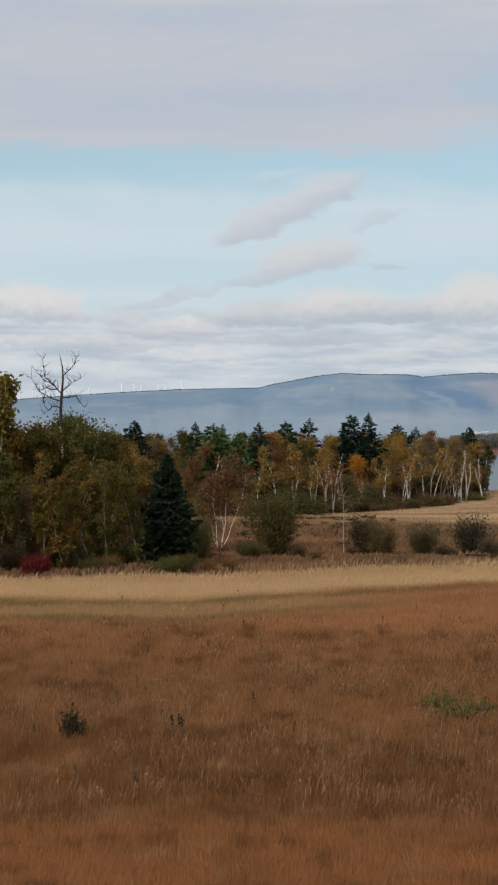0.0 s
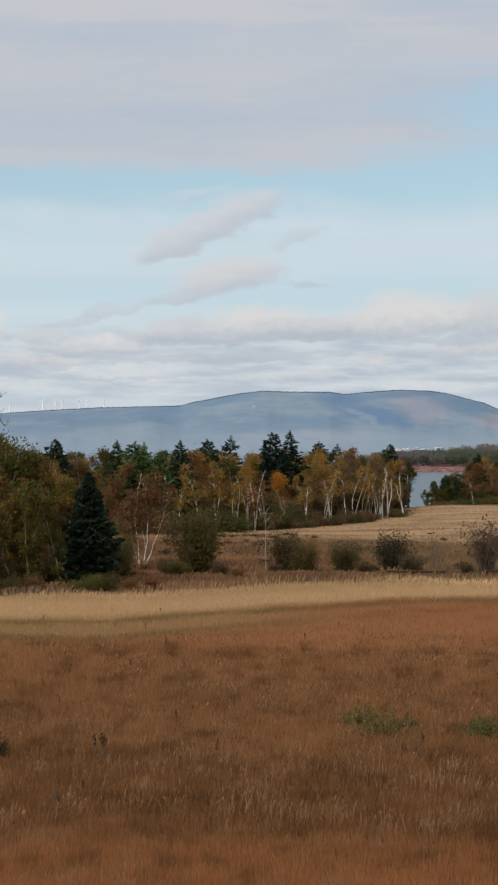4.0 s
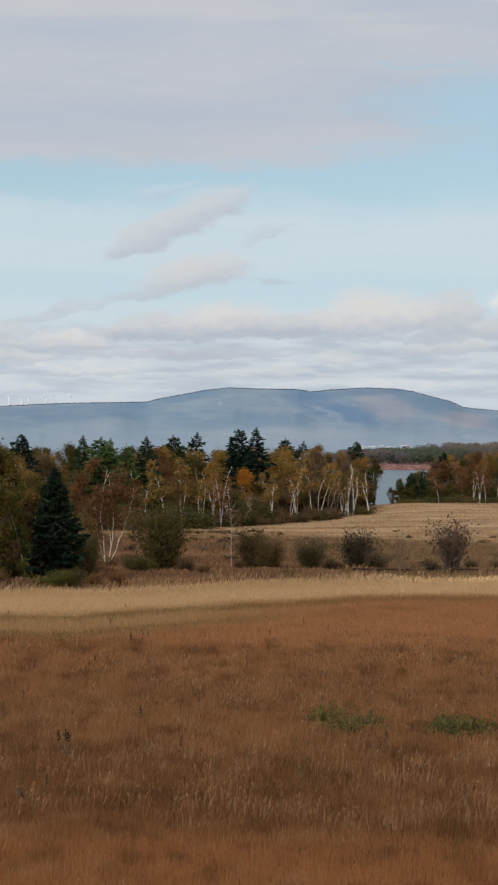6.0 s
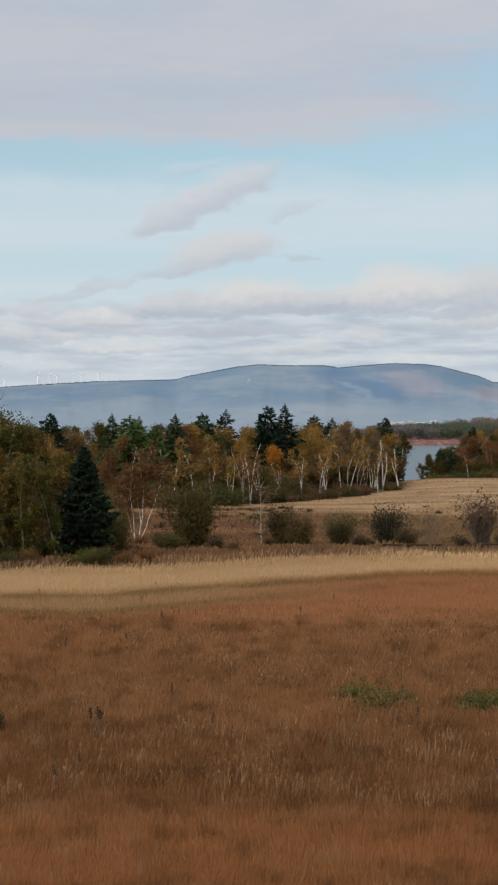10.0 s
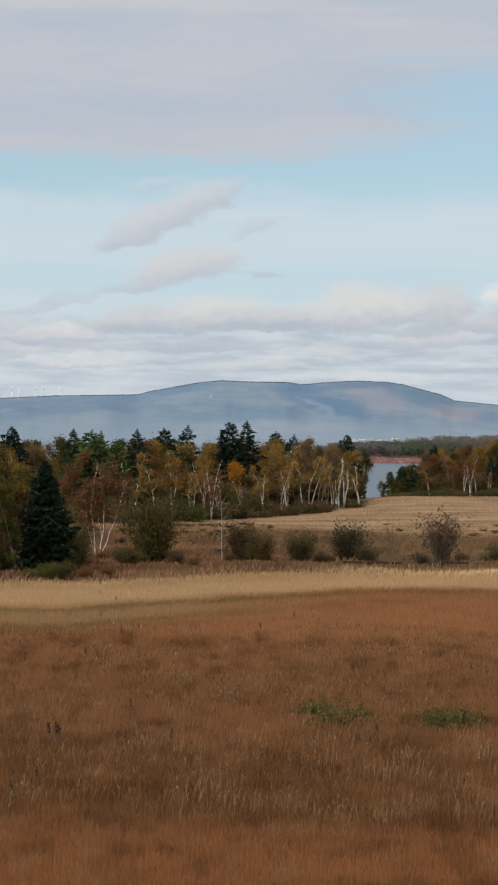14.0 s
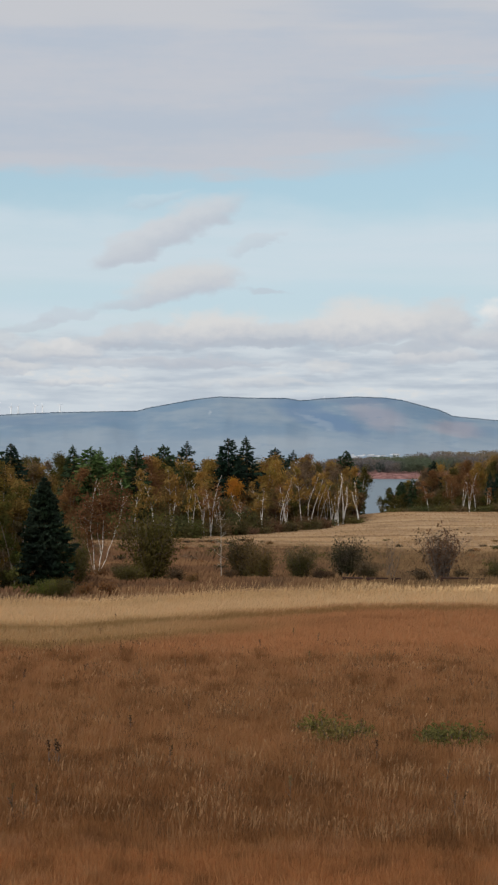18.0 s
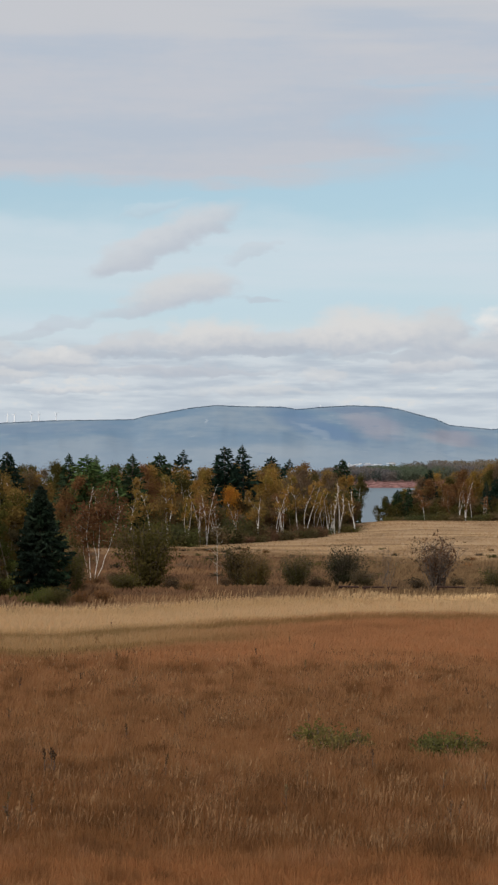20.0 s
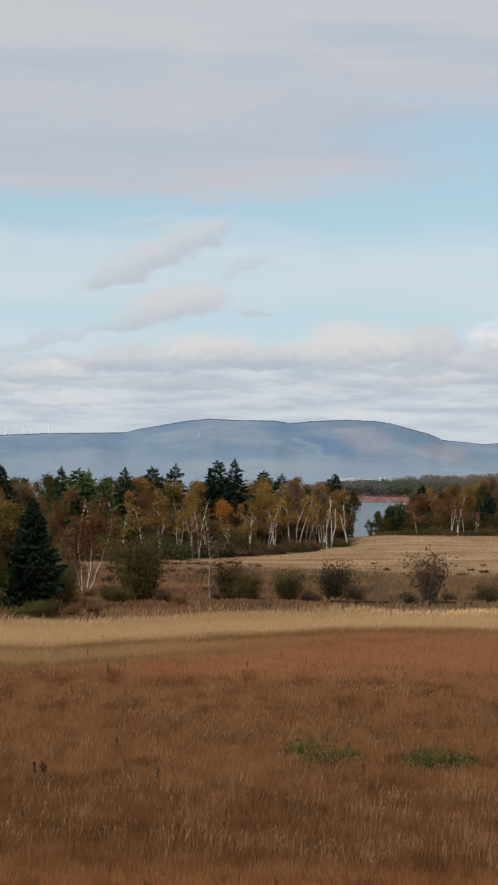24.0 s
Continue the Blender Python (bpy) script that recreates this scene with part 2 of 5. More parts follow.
def grass_tones(g, r):
    """The colours of the field's grass, in patches, with a darker band across."""
    pos = place(g)
    x, y, z = g.split(pos)
    big = g.noise(g.xyz(g.m("MULTIPLY", x, 0.35), y, 0.0), 0.075, 4.0, 0.6)
    mid = g.noise(g.xyz(g.m("MULTIPLY", x, 0.6), y, 4.0), 0.35, 4.0, 0.6)
    yy = g.m("ADD", y, g.m("MULTIPLY", g.m("SUBTRACT", big, 0.5), 26.0))
    yy = g.m("ADD", yy, g.m("MULTIPLY", g.m("SUBTRACT", mid, 0.5), 6.0))
    russet, brown, dark, tan, moss = (0.51, 0.262, 0.124), (0.385, 0.200, 0.089), (0.30, 0.147, 0.061), (0.60, 0.42, 0.23), (0.29, 0.187, 0.075)
    c = g.mix(g.step(yy, 26.0, 33.5), (0.455, 0.22, 0.093), dark)
    c = g.mix(g.step(yy, 34.0, 42.0), c, brown)
    c = g.mix(g.step(yy, 50.0, 61.0), c, russet)
    c = g.mix(g.step(mid, 0.52, 0.66, 0.0, 0.55), c, dark)
    c = g.mix(g.step(mid, 0.42, 0.32, 0.0, 0.5), c, brown)
    belt = g.m("MULTIPLY", g.step(y, 57.0, 63.0), g.step(x, -9.0, -3.0, 0.5, 1.0))
    rough = g.m("SUBTRACT", 1.0, g.m("MULTIPLY", belt, 0.85))
    spotty = g.noise(g.xyz(x, g.m("MULTIPLY", y, 0.6), 8.0), 1.3, 4.0, 0.6)
    c = g.mix(g.m("MULTIPLY", rough, g.step(spotty, 0.52, 0.66, 0.0, 0.75)), c, (0.235, 0.12, 0.054))
    c = g.mix(g.m("MULTIPLY", rough, g.step(spotty, 0.46, 0.3, 0.0, 0.6)), c, (0.46, 0.27, 0.135))
    clump = g.noise(g.xyz(g.m("MULTIPLY", x, 0.75), g.m("MULTIPLY", y, 0.34), 11.0), 1.0, 5.0, 0.62)
    c = g.mix(g.m("MULTIPLY", g.step(clump, 0.53, 0.64, 0.0, 0.8), g.m("MULTIPLY", rough, g.step(y, 27.0, 33.0, 0.3, 1.0))), c, (0.195, 0.093, 0.038))
    c = g.mix(g.step(clump, 0.46, 0.34, 0.0, 0.5), c, (0.46, 0.245, 0.122))
    wave = g.m("MULTIPLY", g.m("SUBTRACT", g.noise(g.xyz(g.m("MULTIPLY", x, 0.25), g.m("MULTIPLY", y, 0.5), 2.0), 0.4, 3.0), 0.5), 5.0)
    line = g.m("MULTIPLY", g.m("MAXIMUM", g.m("MINIMUM", x, 5.0), -6.0), -0.7)
    edge = g.m("ADD", g.m("ADD", g.m("SUBTRACT", y, 5.2), line), g.m("MULTIPLY", wave, 0.7))
    aside = g.step(x, 4.0, -4.0)
    c = g.mix(g.m("MULTIPLY", g.step(edge, 58.0, 62.0, 0.0, 0.8), aside), c, (0.52, 0.36, 0.185))
    for lo, k in ((60.3, 0.8), (64.9, 0.72)):
        strip = g.m("MULTIPLY", g.step(edge, lo - 1.0, lo), g.step(edge, lo + 1.6, lo + 0.5))
        c = g.mix(g.m("MULTIPLY", strip, g.m("MULTIPLY", aside, k) if lo < 62 else k), c, moss)
    c = g.mix(g.step(edge, 65.5, 67.9), c, tan)
    # lit streak along the tan band, its brightness mixed into the colour
    c = g.mix(g.m("MULTIPLY", g.step(edge, 66.8, 68.0), g.step(edge, 76.0, 71.0, 0.0, 0.75)), c, (0.70, 0.51, 0.30))
    mark = g.noise(g.xyz(g.m("MULTIPLY", x, 1.0), y, g.m("MULTIPLY", z, 0.55)), 16.0, 2.0, 0.6)
    c = g.mix(1.0, c, g.mix(g.step(mark, 0.34, 0.66), (0.95,) * 3, (1.08,) * 3), "MULTIPLY")
    return g.mix(1.0, c, g.mix(r, (0.95,) * 3, (1.05,) * 3), "MULTIPLY")


def m_grass():
    mat, g = material("dry_grass")
    finish(g, grass_tones(g, island(g)), 0.85, spec=0.05, through_light=0.62)
    return mat


def m_ground():
    mat, g = material("meadow_ground")
    pos = place(g)
    x, y, z = g.split(pos)
    near = grass_tones(g, g.noise(pos, 6.0, 3.0))
    n = g.noise(g.xyz(g.m("MULTIPLY", x, 0.3), y, 0.0), 0.12, 5.0, 0.6)
    f = g.noise(g.xyz(g.m("MULTIPLY", x, 0.6), y, 0.0), 0.9, 5.0, 0.65)
    scrub = g.mix(g.step(n, 0.4, 0.62), (0.145, 0.077, 0.042), (0.22, 0.124, 0.063))
    scrub = g.mix(g.step(g.m("ADD", x, g.m("MULTIPLY", n, 8.0)), 2.0, 14.0, 0.0, 0.75), scrub, g.mix(g.step(f, 0.35, 0.65), (0.14, 0.09, 0.046), (0.205, 0.134, 0.068)))
    scrub = g.mix(g.step(f, 0.56, 0.72, 0.0, 0.8), scrub, (0.075, 0.05, 0.03))
    pale = g.mix(g.step(n, 0.38, 0.6), (0.315, 0.203, 0.112), (0.395, 0.265, 0.148))
    pale = g.mix(g.step(f, 0.6, 0.75, 0.0, 0.3), pale, (0.24, 0.155, 0.085))
    long = g.noise(g.xyz(g.m("MULTIPLY", x, 0.16), g.m("MULTIPLY", y, 0.07), 1.0), 1.0, 4.0, 0.65)
    pale = g.mix(g.step(long, 0.5, 0.68, 0.0, 0.6), pale, (0.215, 0.14, 0.08))
    lines = g.noise(g.xyz(g.m("MULTIPLY", x, 0.05), g.m("MULTIPLY", y, 0.3), 6.0), 1.0, 4.0, 0.65)
    pale = g.mix(g.step(lines, 0.50, 0.62, 0.0, 0.8), pale, (0.225, 0.14, 0.078))
    pale = g.mix(g.step(lines, 0.46, 0.34, 0.0, 0.7), pale, (0.47, 0.33, 0.19))
    scrub = g.mix(g.step(lines, 0.5, 0.68, 0.0, 0.6), scrub, (0.17, 0.09, 0.05))
    scrub = g.mix(g.step(long, 0.52, 0.66, 0.0, 0.6), scrub, (0.09, 0.058, 0.038))
    yy = g.m("ADD", g.m("ADD", y, g.m("MULTIPLY", x, 0.9)), g.m("MULTIPLY", g.m("SUBTRACT", n, 0.5), 70.0))
    c = g.mix(g.step(g.m("ADD", y, g.m("MULTIPLY", x, -0.6)), 82.0, 89.0), near, scrub)
    yy = g.m("ADD", yy, g.m("MULTIPLY", g.m("SUBTRACT", lines, 0.5), 90.0))
    c = g.mix(g.step(yy, 152.0, 215.0), c, pale)
    c = g.mix(g.step(z, 3.6, 2.8), c, g.mix(f, (0.05, 0.05, 0.025), (0.10, 0.08, 0.04)))
    rock = g.mix(g.step(f, 0.4, 0.6), (0.13, 0.06, 0.055), (0.24, 0.135, 0.115))
    c = g.mix(g.m("MULTIPLY", g.step(y, 900.0, 950.0), g.step(z, 4.6, 3.9)), c, rock)
    finish(g, c, 0.95, f, 0.25, spec=0.1)
    return mat


def m_water():
    mat, g = material("sea_water")
    x, y, z = g.split(place(g))
    n = g.noise(g.xyz(g.m("MULTIPLY", x, 1.5), g.m("MULTIPLY", y, 0.4), 0.0), 0.25, 4.0, 0.6)
    finish(g, (0.085, 0.13, 0.165), 0.4, n, 0.25, spec=0.32)
    return mat


def m_mountain():
    mat, g = material("hazed_hillside")
    x, y, z = g.split(place(g))
    p = g.xyz(x, g.m("MULTIPLY", y, 0.25), g.m("MULTIPLY", z, 4.0))
    a = g.noise(p, 0.006, 5.0, 0.6)
    b = g.noise(p, 0.02, 5.0, 0.6)
    w = g.m("SUBTRACT", a, 0.5)
    # distance haze put into the colour: blue-grey, paler towards the foot
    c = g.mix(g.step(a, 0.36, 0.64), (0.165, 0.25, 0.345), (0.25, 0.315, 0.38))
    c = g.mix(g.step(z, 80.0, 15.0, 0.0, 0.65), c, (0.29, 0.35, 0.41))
    far = g.m("SQRT", g.m("ADD", g.m("MULTIPLY", x, x), g.m("MULTIPLY", y, y)))
    u = g.m("ADD", g.m("MULTIPLY", g.m("ARCTAN2", x, y), 57.2958), g.m("MULTIPLY", w, 0.9))
    v = g.m("ADD", g.m("MULTIPLY", g.m("DIVIDE", g.m("SUBTRACT", z, EYE), far), 57.2958), g.m("MULTIPLY", g.m("SUBTRACT", b, 0.5), 0.45))
    # dark blue, reddish and pale patches of the slopes, in hazed tones
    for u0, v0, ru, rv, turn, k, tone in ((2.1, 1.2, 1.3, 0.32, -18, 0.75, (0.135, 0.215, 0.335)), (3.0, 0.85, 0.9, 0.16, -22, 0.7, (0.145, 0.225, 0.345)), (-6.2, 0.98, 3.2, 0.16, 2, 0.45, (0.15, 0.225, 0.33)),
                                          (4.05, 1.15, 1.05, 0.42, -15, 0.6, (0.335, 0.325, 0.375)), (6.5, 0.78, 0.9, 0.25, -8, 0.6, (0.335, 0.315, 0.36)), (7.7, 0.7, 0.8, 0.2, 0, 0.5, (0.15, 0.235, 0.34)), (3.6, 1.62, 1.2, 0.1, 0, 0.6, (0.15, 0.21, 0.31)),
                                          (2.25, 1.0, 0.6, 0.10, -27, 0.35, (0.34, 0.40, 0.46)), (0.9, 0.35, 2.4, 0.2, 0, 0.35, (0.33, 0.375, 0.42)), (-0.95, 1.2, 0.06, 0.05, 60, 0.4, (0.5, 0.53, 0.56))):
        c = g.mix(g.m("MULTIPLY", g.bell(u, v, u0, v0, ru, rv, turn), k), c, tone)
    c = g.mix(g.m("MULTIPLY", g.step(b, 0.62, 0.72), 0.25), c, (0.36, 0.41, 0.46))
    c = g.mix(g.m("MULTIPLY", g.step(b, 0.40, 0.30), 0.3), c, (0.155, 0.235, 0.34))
    finish(g, c, 1.0, spec=0.0)
    return mat


def m_plain(name, color, rough=0.6, wear=0.15):
    mat, g = material(name)
    n = g.noise(place(g), 1.7, 4.0)
    finish(g, g.mix(g.step(n, 0.4, 0.7, 0.0, wear), color, tuple(0.5 * c for c in color)), rough)
    return mat


LEAF = m_leaves("leaves", 0.7, 1.4)
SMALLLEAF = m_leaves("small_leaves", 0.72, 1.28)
NEEDLE = m_leaves("needles", 0.55, 2.2)
BIRCH = m_bark("birch_bark", (0.70, 0.66, 0.61), (0.15, 0.115, 0.095), 4.0, 0.49, 0.67)
CHALKY = m_bark("white_birch_bark", (0.80, 0.77, 0.72), (0.22, 0.18, 0.15), 3.0, 0.56, 0.72)
DIMSTEM = m_bark("dull_stem", (0.20, 0.17, 0.13), (0.07, 0.06, 0.045))
BARK = m_bark("grey_bark", (0.13, 0.10, 0.08), (0.06, 0.045, 0.035))
GREYSTEM = m_bark("pale_stem", (0.36, 0.32, 0.27), (0.12, 0.10, 0.08))
DEADWOOD = m_bark("dead_wood", (0.05, 0.042, 0.04), (0.02, 0.018, 0.016))


def m_seed():
    mat, g = material("grass_seed")
    r = island(g)
    c = g.mix(g.step(r, 0.66, 0.72), (0.14, 0.074, 0.038), (0.42, 0.26, 0.14))
    finish(g, g.mix(1.0, c, g.mix(g.noise(place(g), 9.0, 2.0), (0.7,) * 3, (1.3,) * 3), "MULTIPLY"), 0.9, spec=0.1, through_light=0.2)
    return mat


SEED = m_seed()
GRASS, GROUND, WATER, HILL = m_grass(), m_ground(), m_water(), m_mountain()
REED = m_plain("reed_straw", (0.36, 0.235, 0.125), 0.9, 0.6)
WHITE = m_plain("white_paint", (0.86, 0.86, 0.86), 0.6, 0.04)
PALEWALL = m_plain("pale_wall", (0.66, 0.68, 0.71), 0.8, 0.1)
ROOF = m_plain("roofing", (0.25, 0.22, 0.22))
SOIL = m_plain("dark_soil", (0.045, 0.023, 0.017), 0.95, 0.5)


# ---------------------------------------------------------------- mesh helpers
def quads(name, V, mat):
    """A mesh of loose quads from an array of n x 4 corners."""
    n = len(V)
    me = bpy.data.meshes.new(name)
    me.vertices.add(4 * n)
    me.vertices.foreach_set("co", V.reshape(-1).astype(np.float32))
    me.loops.add(4 * n)
    me.loops.foreach_set("vertex_index", np.arange(4 * n, dtype=np.int32))
    me.polygons.add(n)
    me.polygons.foreach_set("loop_start", np.arange(0, 4 * n, 4, dtype=np.int32))
    me.polygons.foreach_set("loop_total", np.full(n, 4, dtype=np.int32))
    me.update(calc_edges=True)
    me.materials.append(mat)
    return me


def solid(name, verts, faces, mat, smooth=True):
    me = bpy.data.meshes.new(name)
    me.from_pydata([tuple(v) for v in verts], [], faces)
    me.materials.append(mat)
    if smooth:
        me.polygons.foreach_set("use_smooth", [True] * len(me.polygons))
    me.update()
    return me


def hang(name, me, parent, label=""):
    ob = new(name, me)
    ob.parent = parent
    if label:
        tagged(ob, label)
    return ob


def rng_of(seed):
    return np.random.default_rng(seed)


def cards(C, D, L, W, rng, tilt=1.0):
    """Leaf-like quads at C, along D, L long and W wide, turned at random about D."""
    n = len(C)
    D = D / (np.linalg.norm(D, axis=1)[:, None] + 1e-9)
    R = rng.normal(size=(n, 3))
    S = np.cross(D, R)
    S /= np.linalg.norm(S, axis=1)[:, None] + 1e-9
    L, W = np.broadcast_to(L, n)[:, None], np.broadcast_to(W, n)[:, None]
    V = np.empty((n, 4, 3))
    V[:, 0], V[:, 1] = C - S * W * 0.5, C + S * W * 0.5
    V[:, 2], V[:, 3] = C + D * L + S * W * 0.3, C + D * L - S * W * 0.3
    return V


class Tubes:
    """Collects tapered limbs into one mesh."""

    def __init__(self):
        self.v, self.f = [], []

    def limb(self, pts, radii, sides=5):
        base = len(self.v)
        pts = [Vector(p) for p in pts]
        for i, (p, r) in enumerate(zip(pts, radii)):
            d = (pts[min(i + 1, len(pts) - 1)] - pts[max(i - 1, 0)]).normalized()
            a = d.orthogonal().normalized()
            b = d.cross(a)
            for k in range(sides):
                t = 2 * math.pi * k / sides
                self.v.append(p + (a * math.cos(t) + b * math.sin(t)) * r)
        for i in range(len(pts) - 1):
            for k in range(sides):
                q = (k + 1) % sides
                self.f.append((base + i * sides + k, base + i * sides + q, base + (i + 1) * sides + q, base + (i + 1) * sides + k))
        self.f.append(tuple(base + (len(pts) - 1) * sides + k for k in range(sides)))

    def mesh(self, name, mat):
        return solid(name, self.v, self.f, mat)


def bend(start, way, length, rng, n=5, wander=0.12, rise=0.0):
    p, d = Vector(start), Vector(way).normalized()
    out = [p.copy()]
    for _ in range(n):
        d = (d + Vector(rng.normal(size=3) * wander) + Vector((0, 0, rise))).normalized()
        p = p + d * (length / n)
        out.append(p.copy())
    return out


# ---------------------------------------------------------------- the lie of the land
HEIGHTS = ((-3000, -1.7), (-2, -1.7), (2, -1.75), (9, -4.2), (15, -5.9), (21, -6.45), (27, -6.5), (88, -6.5), (100, -6.9), (115, -7.4), (190, -8.96), (262, -9.75), (285, -10.2),
           (340, -12.4), (420, -15.2), (600, -17.0), (1060, -17.0), (1085, -14.4), (1092, -10.9), (1250, -10.0), (1700, -9.0),
           (1900, -15.0), (2600, -17.0), (6000, -17.0))
HY, HZ = np.array([h[0] for h in HEIGHTS], float), np.array([h[1] for h in HEIGHTS], float)


def sm(v, a, b):
    t = np.clip((v - a) / (b - a), 0, 1)
    return t * t * (3 - 2 * t)


def ground_z(x, y):
    x, y = np.asarray(x, float), np.asarray(y, float)
    z = EYE + np.interp(y, HY, HZ)
    z = z + 1.75 * sm(x, 2, 26) * np.exp(-((y - 272) / 40.0) ** 2)
    z = z + 0.12 * np.sin(x * 0.11 + y * 0.05) * sm(y, 95, 130) * sm(-y, -380, -280)
    z = z - 8.0 * sm(-x, -66, -48) * sm(y, 1040, 1080) * sm(-y, -2300, -1900)
    z = z + 5.0 * sm(x, 95, 230) * sm(y, 1095, 1500) * sm(-y, -1900, -1700)
    return z


def spot(az, d):
    x, y = d * math.sin(radians(az)), d * math.cos(radians(az))
    return x, y, float(ground_z(x, y))


def build_ground():
    ang = np.concatenate([np.arange(-180, -14, 6.0), np.arange(-14, 13, 0.4), np.arange(13, 180, 6.0)])
    rad = np.concatenate([[0.5, 2, 4, 6, 9, 12, 15, 18, 21, 24], np.arange(27, 120, 4.0), np.arange(120, 440, 9.0), [480, 560, 700, 900, 1040, 1060, 1070, 1078, 1085, 1089, 1093,
                          1100, 1120, 1160, 1250, 1400, 1550, 1700, 1800, 1900, 2300, 3000, 4000, 4950]])
    A, R = np.meshgrid(np.radians(ang), rad)
    X, Y = R * np.sin(A), R * np.cos(A)
    Z = ground_z(X, Y)
    n, k = A.shape
    V = np.stack([X, Y, Z], 2).reshape(-1, 3)
    F = []
    for i in range(n - 1):
        for j in range(k):
            q = (j + 1) % k
            F.append((i * k + j, i * k + q, (i + 1) * k + q, (i + 1) * k + j))
    F.append(tuple(range(k - 1, -1, -1)))
    tagged(new("ground", solid("ground", V, F, GROUND)), "rolling meadow ground of dry brown and pale grass", "ground", kind="structure")


def build_water():
    V, F = [], []
    for y in (330, 420, 600, 1000, 2000, 4900):
        for k in range(-4, 5):
            V.append((k * y * 0.5, y, 0.0))
    for i in range(5):
        for k in range(8):
            F.append((i * 9 + k, i * 9 + k + 1, i * 9 + k + 10, i * 9 + k + 9))
    tagged(new("water", solid("water", V, F, WATER)), "calm grey-blue water of a sea bay", "water", kind="structure")


RIDGE_A = (-22.69, 0.510, -15.85, 0.810, -10.72, 0.880, -8.84, 1.020, -7.30, 1.120, -5.59, 1.210, -3.19, 1.260, -2.82, 1.360, -2.17, 1.480, -1.40, 1.620, -0.68, 1.700, 0.06, 1.670, 1.34, 1.660)
RIDGE_B = (1.77, 1.590, 2.45, 1.650, 3.39, 1.710, 4.33, 1.680, 4.84, 1.610, 5.53, 1.420, 5.95, 1.320, 6.38, 1.130, 6.90, 1.080, 7.66, 1.010, 8.14, 1.060, 8.86, 0.840, 11.51, 0.430, 18.35, 0.350)


def hill_z(a, d):
    """The mountain's height at a bearing and a distance: foot at 3000 m, ridge at 4350 m."""
    pts = RIDGE_A + RIDGE_B
    full = EYE + 4400 * math.tan(radians(float(np.interp(a, pts[0::2], pts[1::2]))))
    if d > 4450:
        return full * 0.6
    s = min(1.0, (d - 3000) / 1350.0)
    folds = noise.fractal(Vector((a * 0.55, d * 0.0022, 3.0)), 0.9, 2.0, 5) * 8 * math.sin(math.pi * s)
    crag = noise.noise(Vector((a * 9.0, 0.0, 0.0))) * 0.7 if d >= 4350 else 0
    return -4 + (full + 4) * (0.10 * min(1, s * 8) + 0.90 * s ** 1.25) + folds + crag


def build_mountain():
    az = np.concatenate([np.arange(-24, -12, 0.6), np.arange(-12, 11, 0.07), np.arange(11, 22, 0.6)])
    dist = np.array([3000, 3150, 3300, 3450, 3600, 3750, 3900, 4050, 4200, 4350, 4450, 4700])
    V, F = [], []
    for d in dist:
        for a in az:
            V.append((d * math.sin(radians(a)), d * math.cos(radians(a)), hill_z(a, d)))
    k = len(az)
    for i in range(len(dist) - 1):
        for j in range(k - 1):
            F.append((i * k + j, i * k + j + 1, (i + 1) * k + j + 1, (i + 1) * k + j))
    tagged(new("mountain", solid("mountain", V, F, HILL)), "long wooded mountain ridge across the bay, haze painted in as blue-grey", "mountain", kind="structure")


build_ground()
build_water()
build_mountain()


# ---------------------------------------------------------------- trees
def make_spruce(seed, h, width, n, mats=(BARK, NEEDLE), leaf=0.3, lean=0.0, gaps=0.0, taper=0.8, whorl=4.4):
    """A spruce: trunk and whorls of drooping, needled branches. Returns trunk and crown meshes."""
    rng = rng_of(seed)
    t = Tubes()
    t.limb([(0, 0, -0.2), (0, 0, h * 0.4), (lean * h * 0.5, 0, h * 0.75), (lean * h, 0, h * 0.98)], [h * 0.016, h * 0.012, h * 0.007, h * 0.002], 6)
    whorls = max(12, int(h * whorl))
    C, D, L = [], [], []
    per = max(3, n // (whorls * 7))
    for w in range(whorls):
        s = w / (whorls - 1)
        z = h * (0.04 + 0.93 * s)
        r = width * 0.5 * (1 - s) ** taper * (0.9 + 0.25 * rng.random()) + 0.04 * h * 0.2
        m = int(6 + 3 * rng.random())
        for k in range(m):
            if rng.random() < gaps:
                continue
            a = 2 * math.pi * (k + rng.random() * 0.9) / m
            rr = r * (0.65 + 0.5 * rng.random())
            up = 0.5 * s - 0.28
            d = np.array([math.cos(a), math.sin(a), up])
            u = rng.random(per) ** 0.7
            p = np.array([lean * h * s, 0, z]) + d[None] * rr * u[:, None]
            p[:, 2] += 0.10 * rr * u ** 3 - 0.06 * rr
            side = np.array([-math.sin(a), math.cos(a), 0])
            p += side[None] * (rng.normal(size=per) * 0.24 * rr * (1.15 - u))[:, None]
            C.append(p)
            D.append(d[None] * 0.9 + rng.normal(size=(per, 3)) * 0.45 + np.array([0, 0, -0.25]))
            L.append(np.full(per, min(leaf, 0.3 * rr + 0.08)))
    m = 14
    C.append(np.stack([np.full(m, lean * h), np.zeros(m), h * (0.9 + 0.09 * rng.random(m))], 1))
    D.append(np.stack([rng.normal(size=m) * 0.4, rng.normal(size=m) * 0.4, np.full(m, 0.8)], 1))
    L.append(np.full(m, leaf * 0.35))
    C, D, L = np.concatenate(C), np.concatenate(D), np.concatenate(L)
    L = L * (0.6 + 0.8 * rng.random(len(L)))
    return t.mesh("trunk", mats[0]), quads("crown", cards(C, D, L, L * 0.55, rng), mats[1])


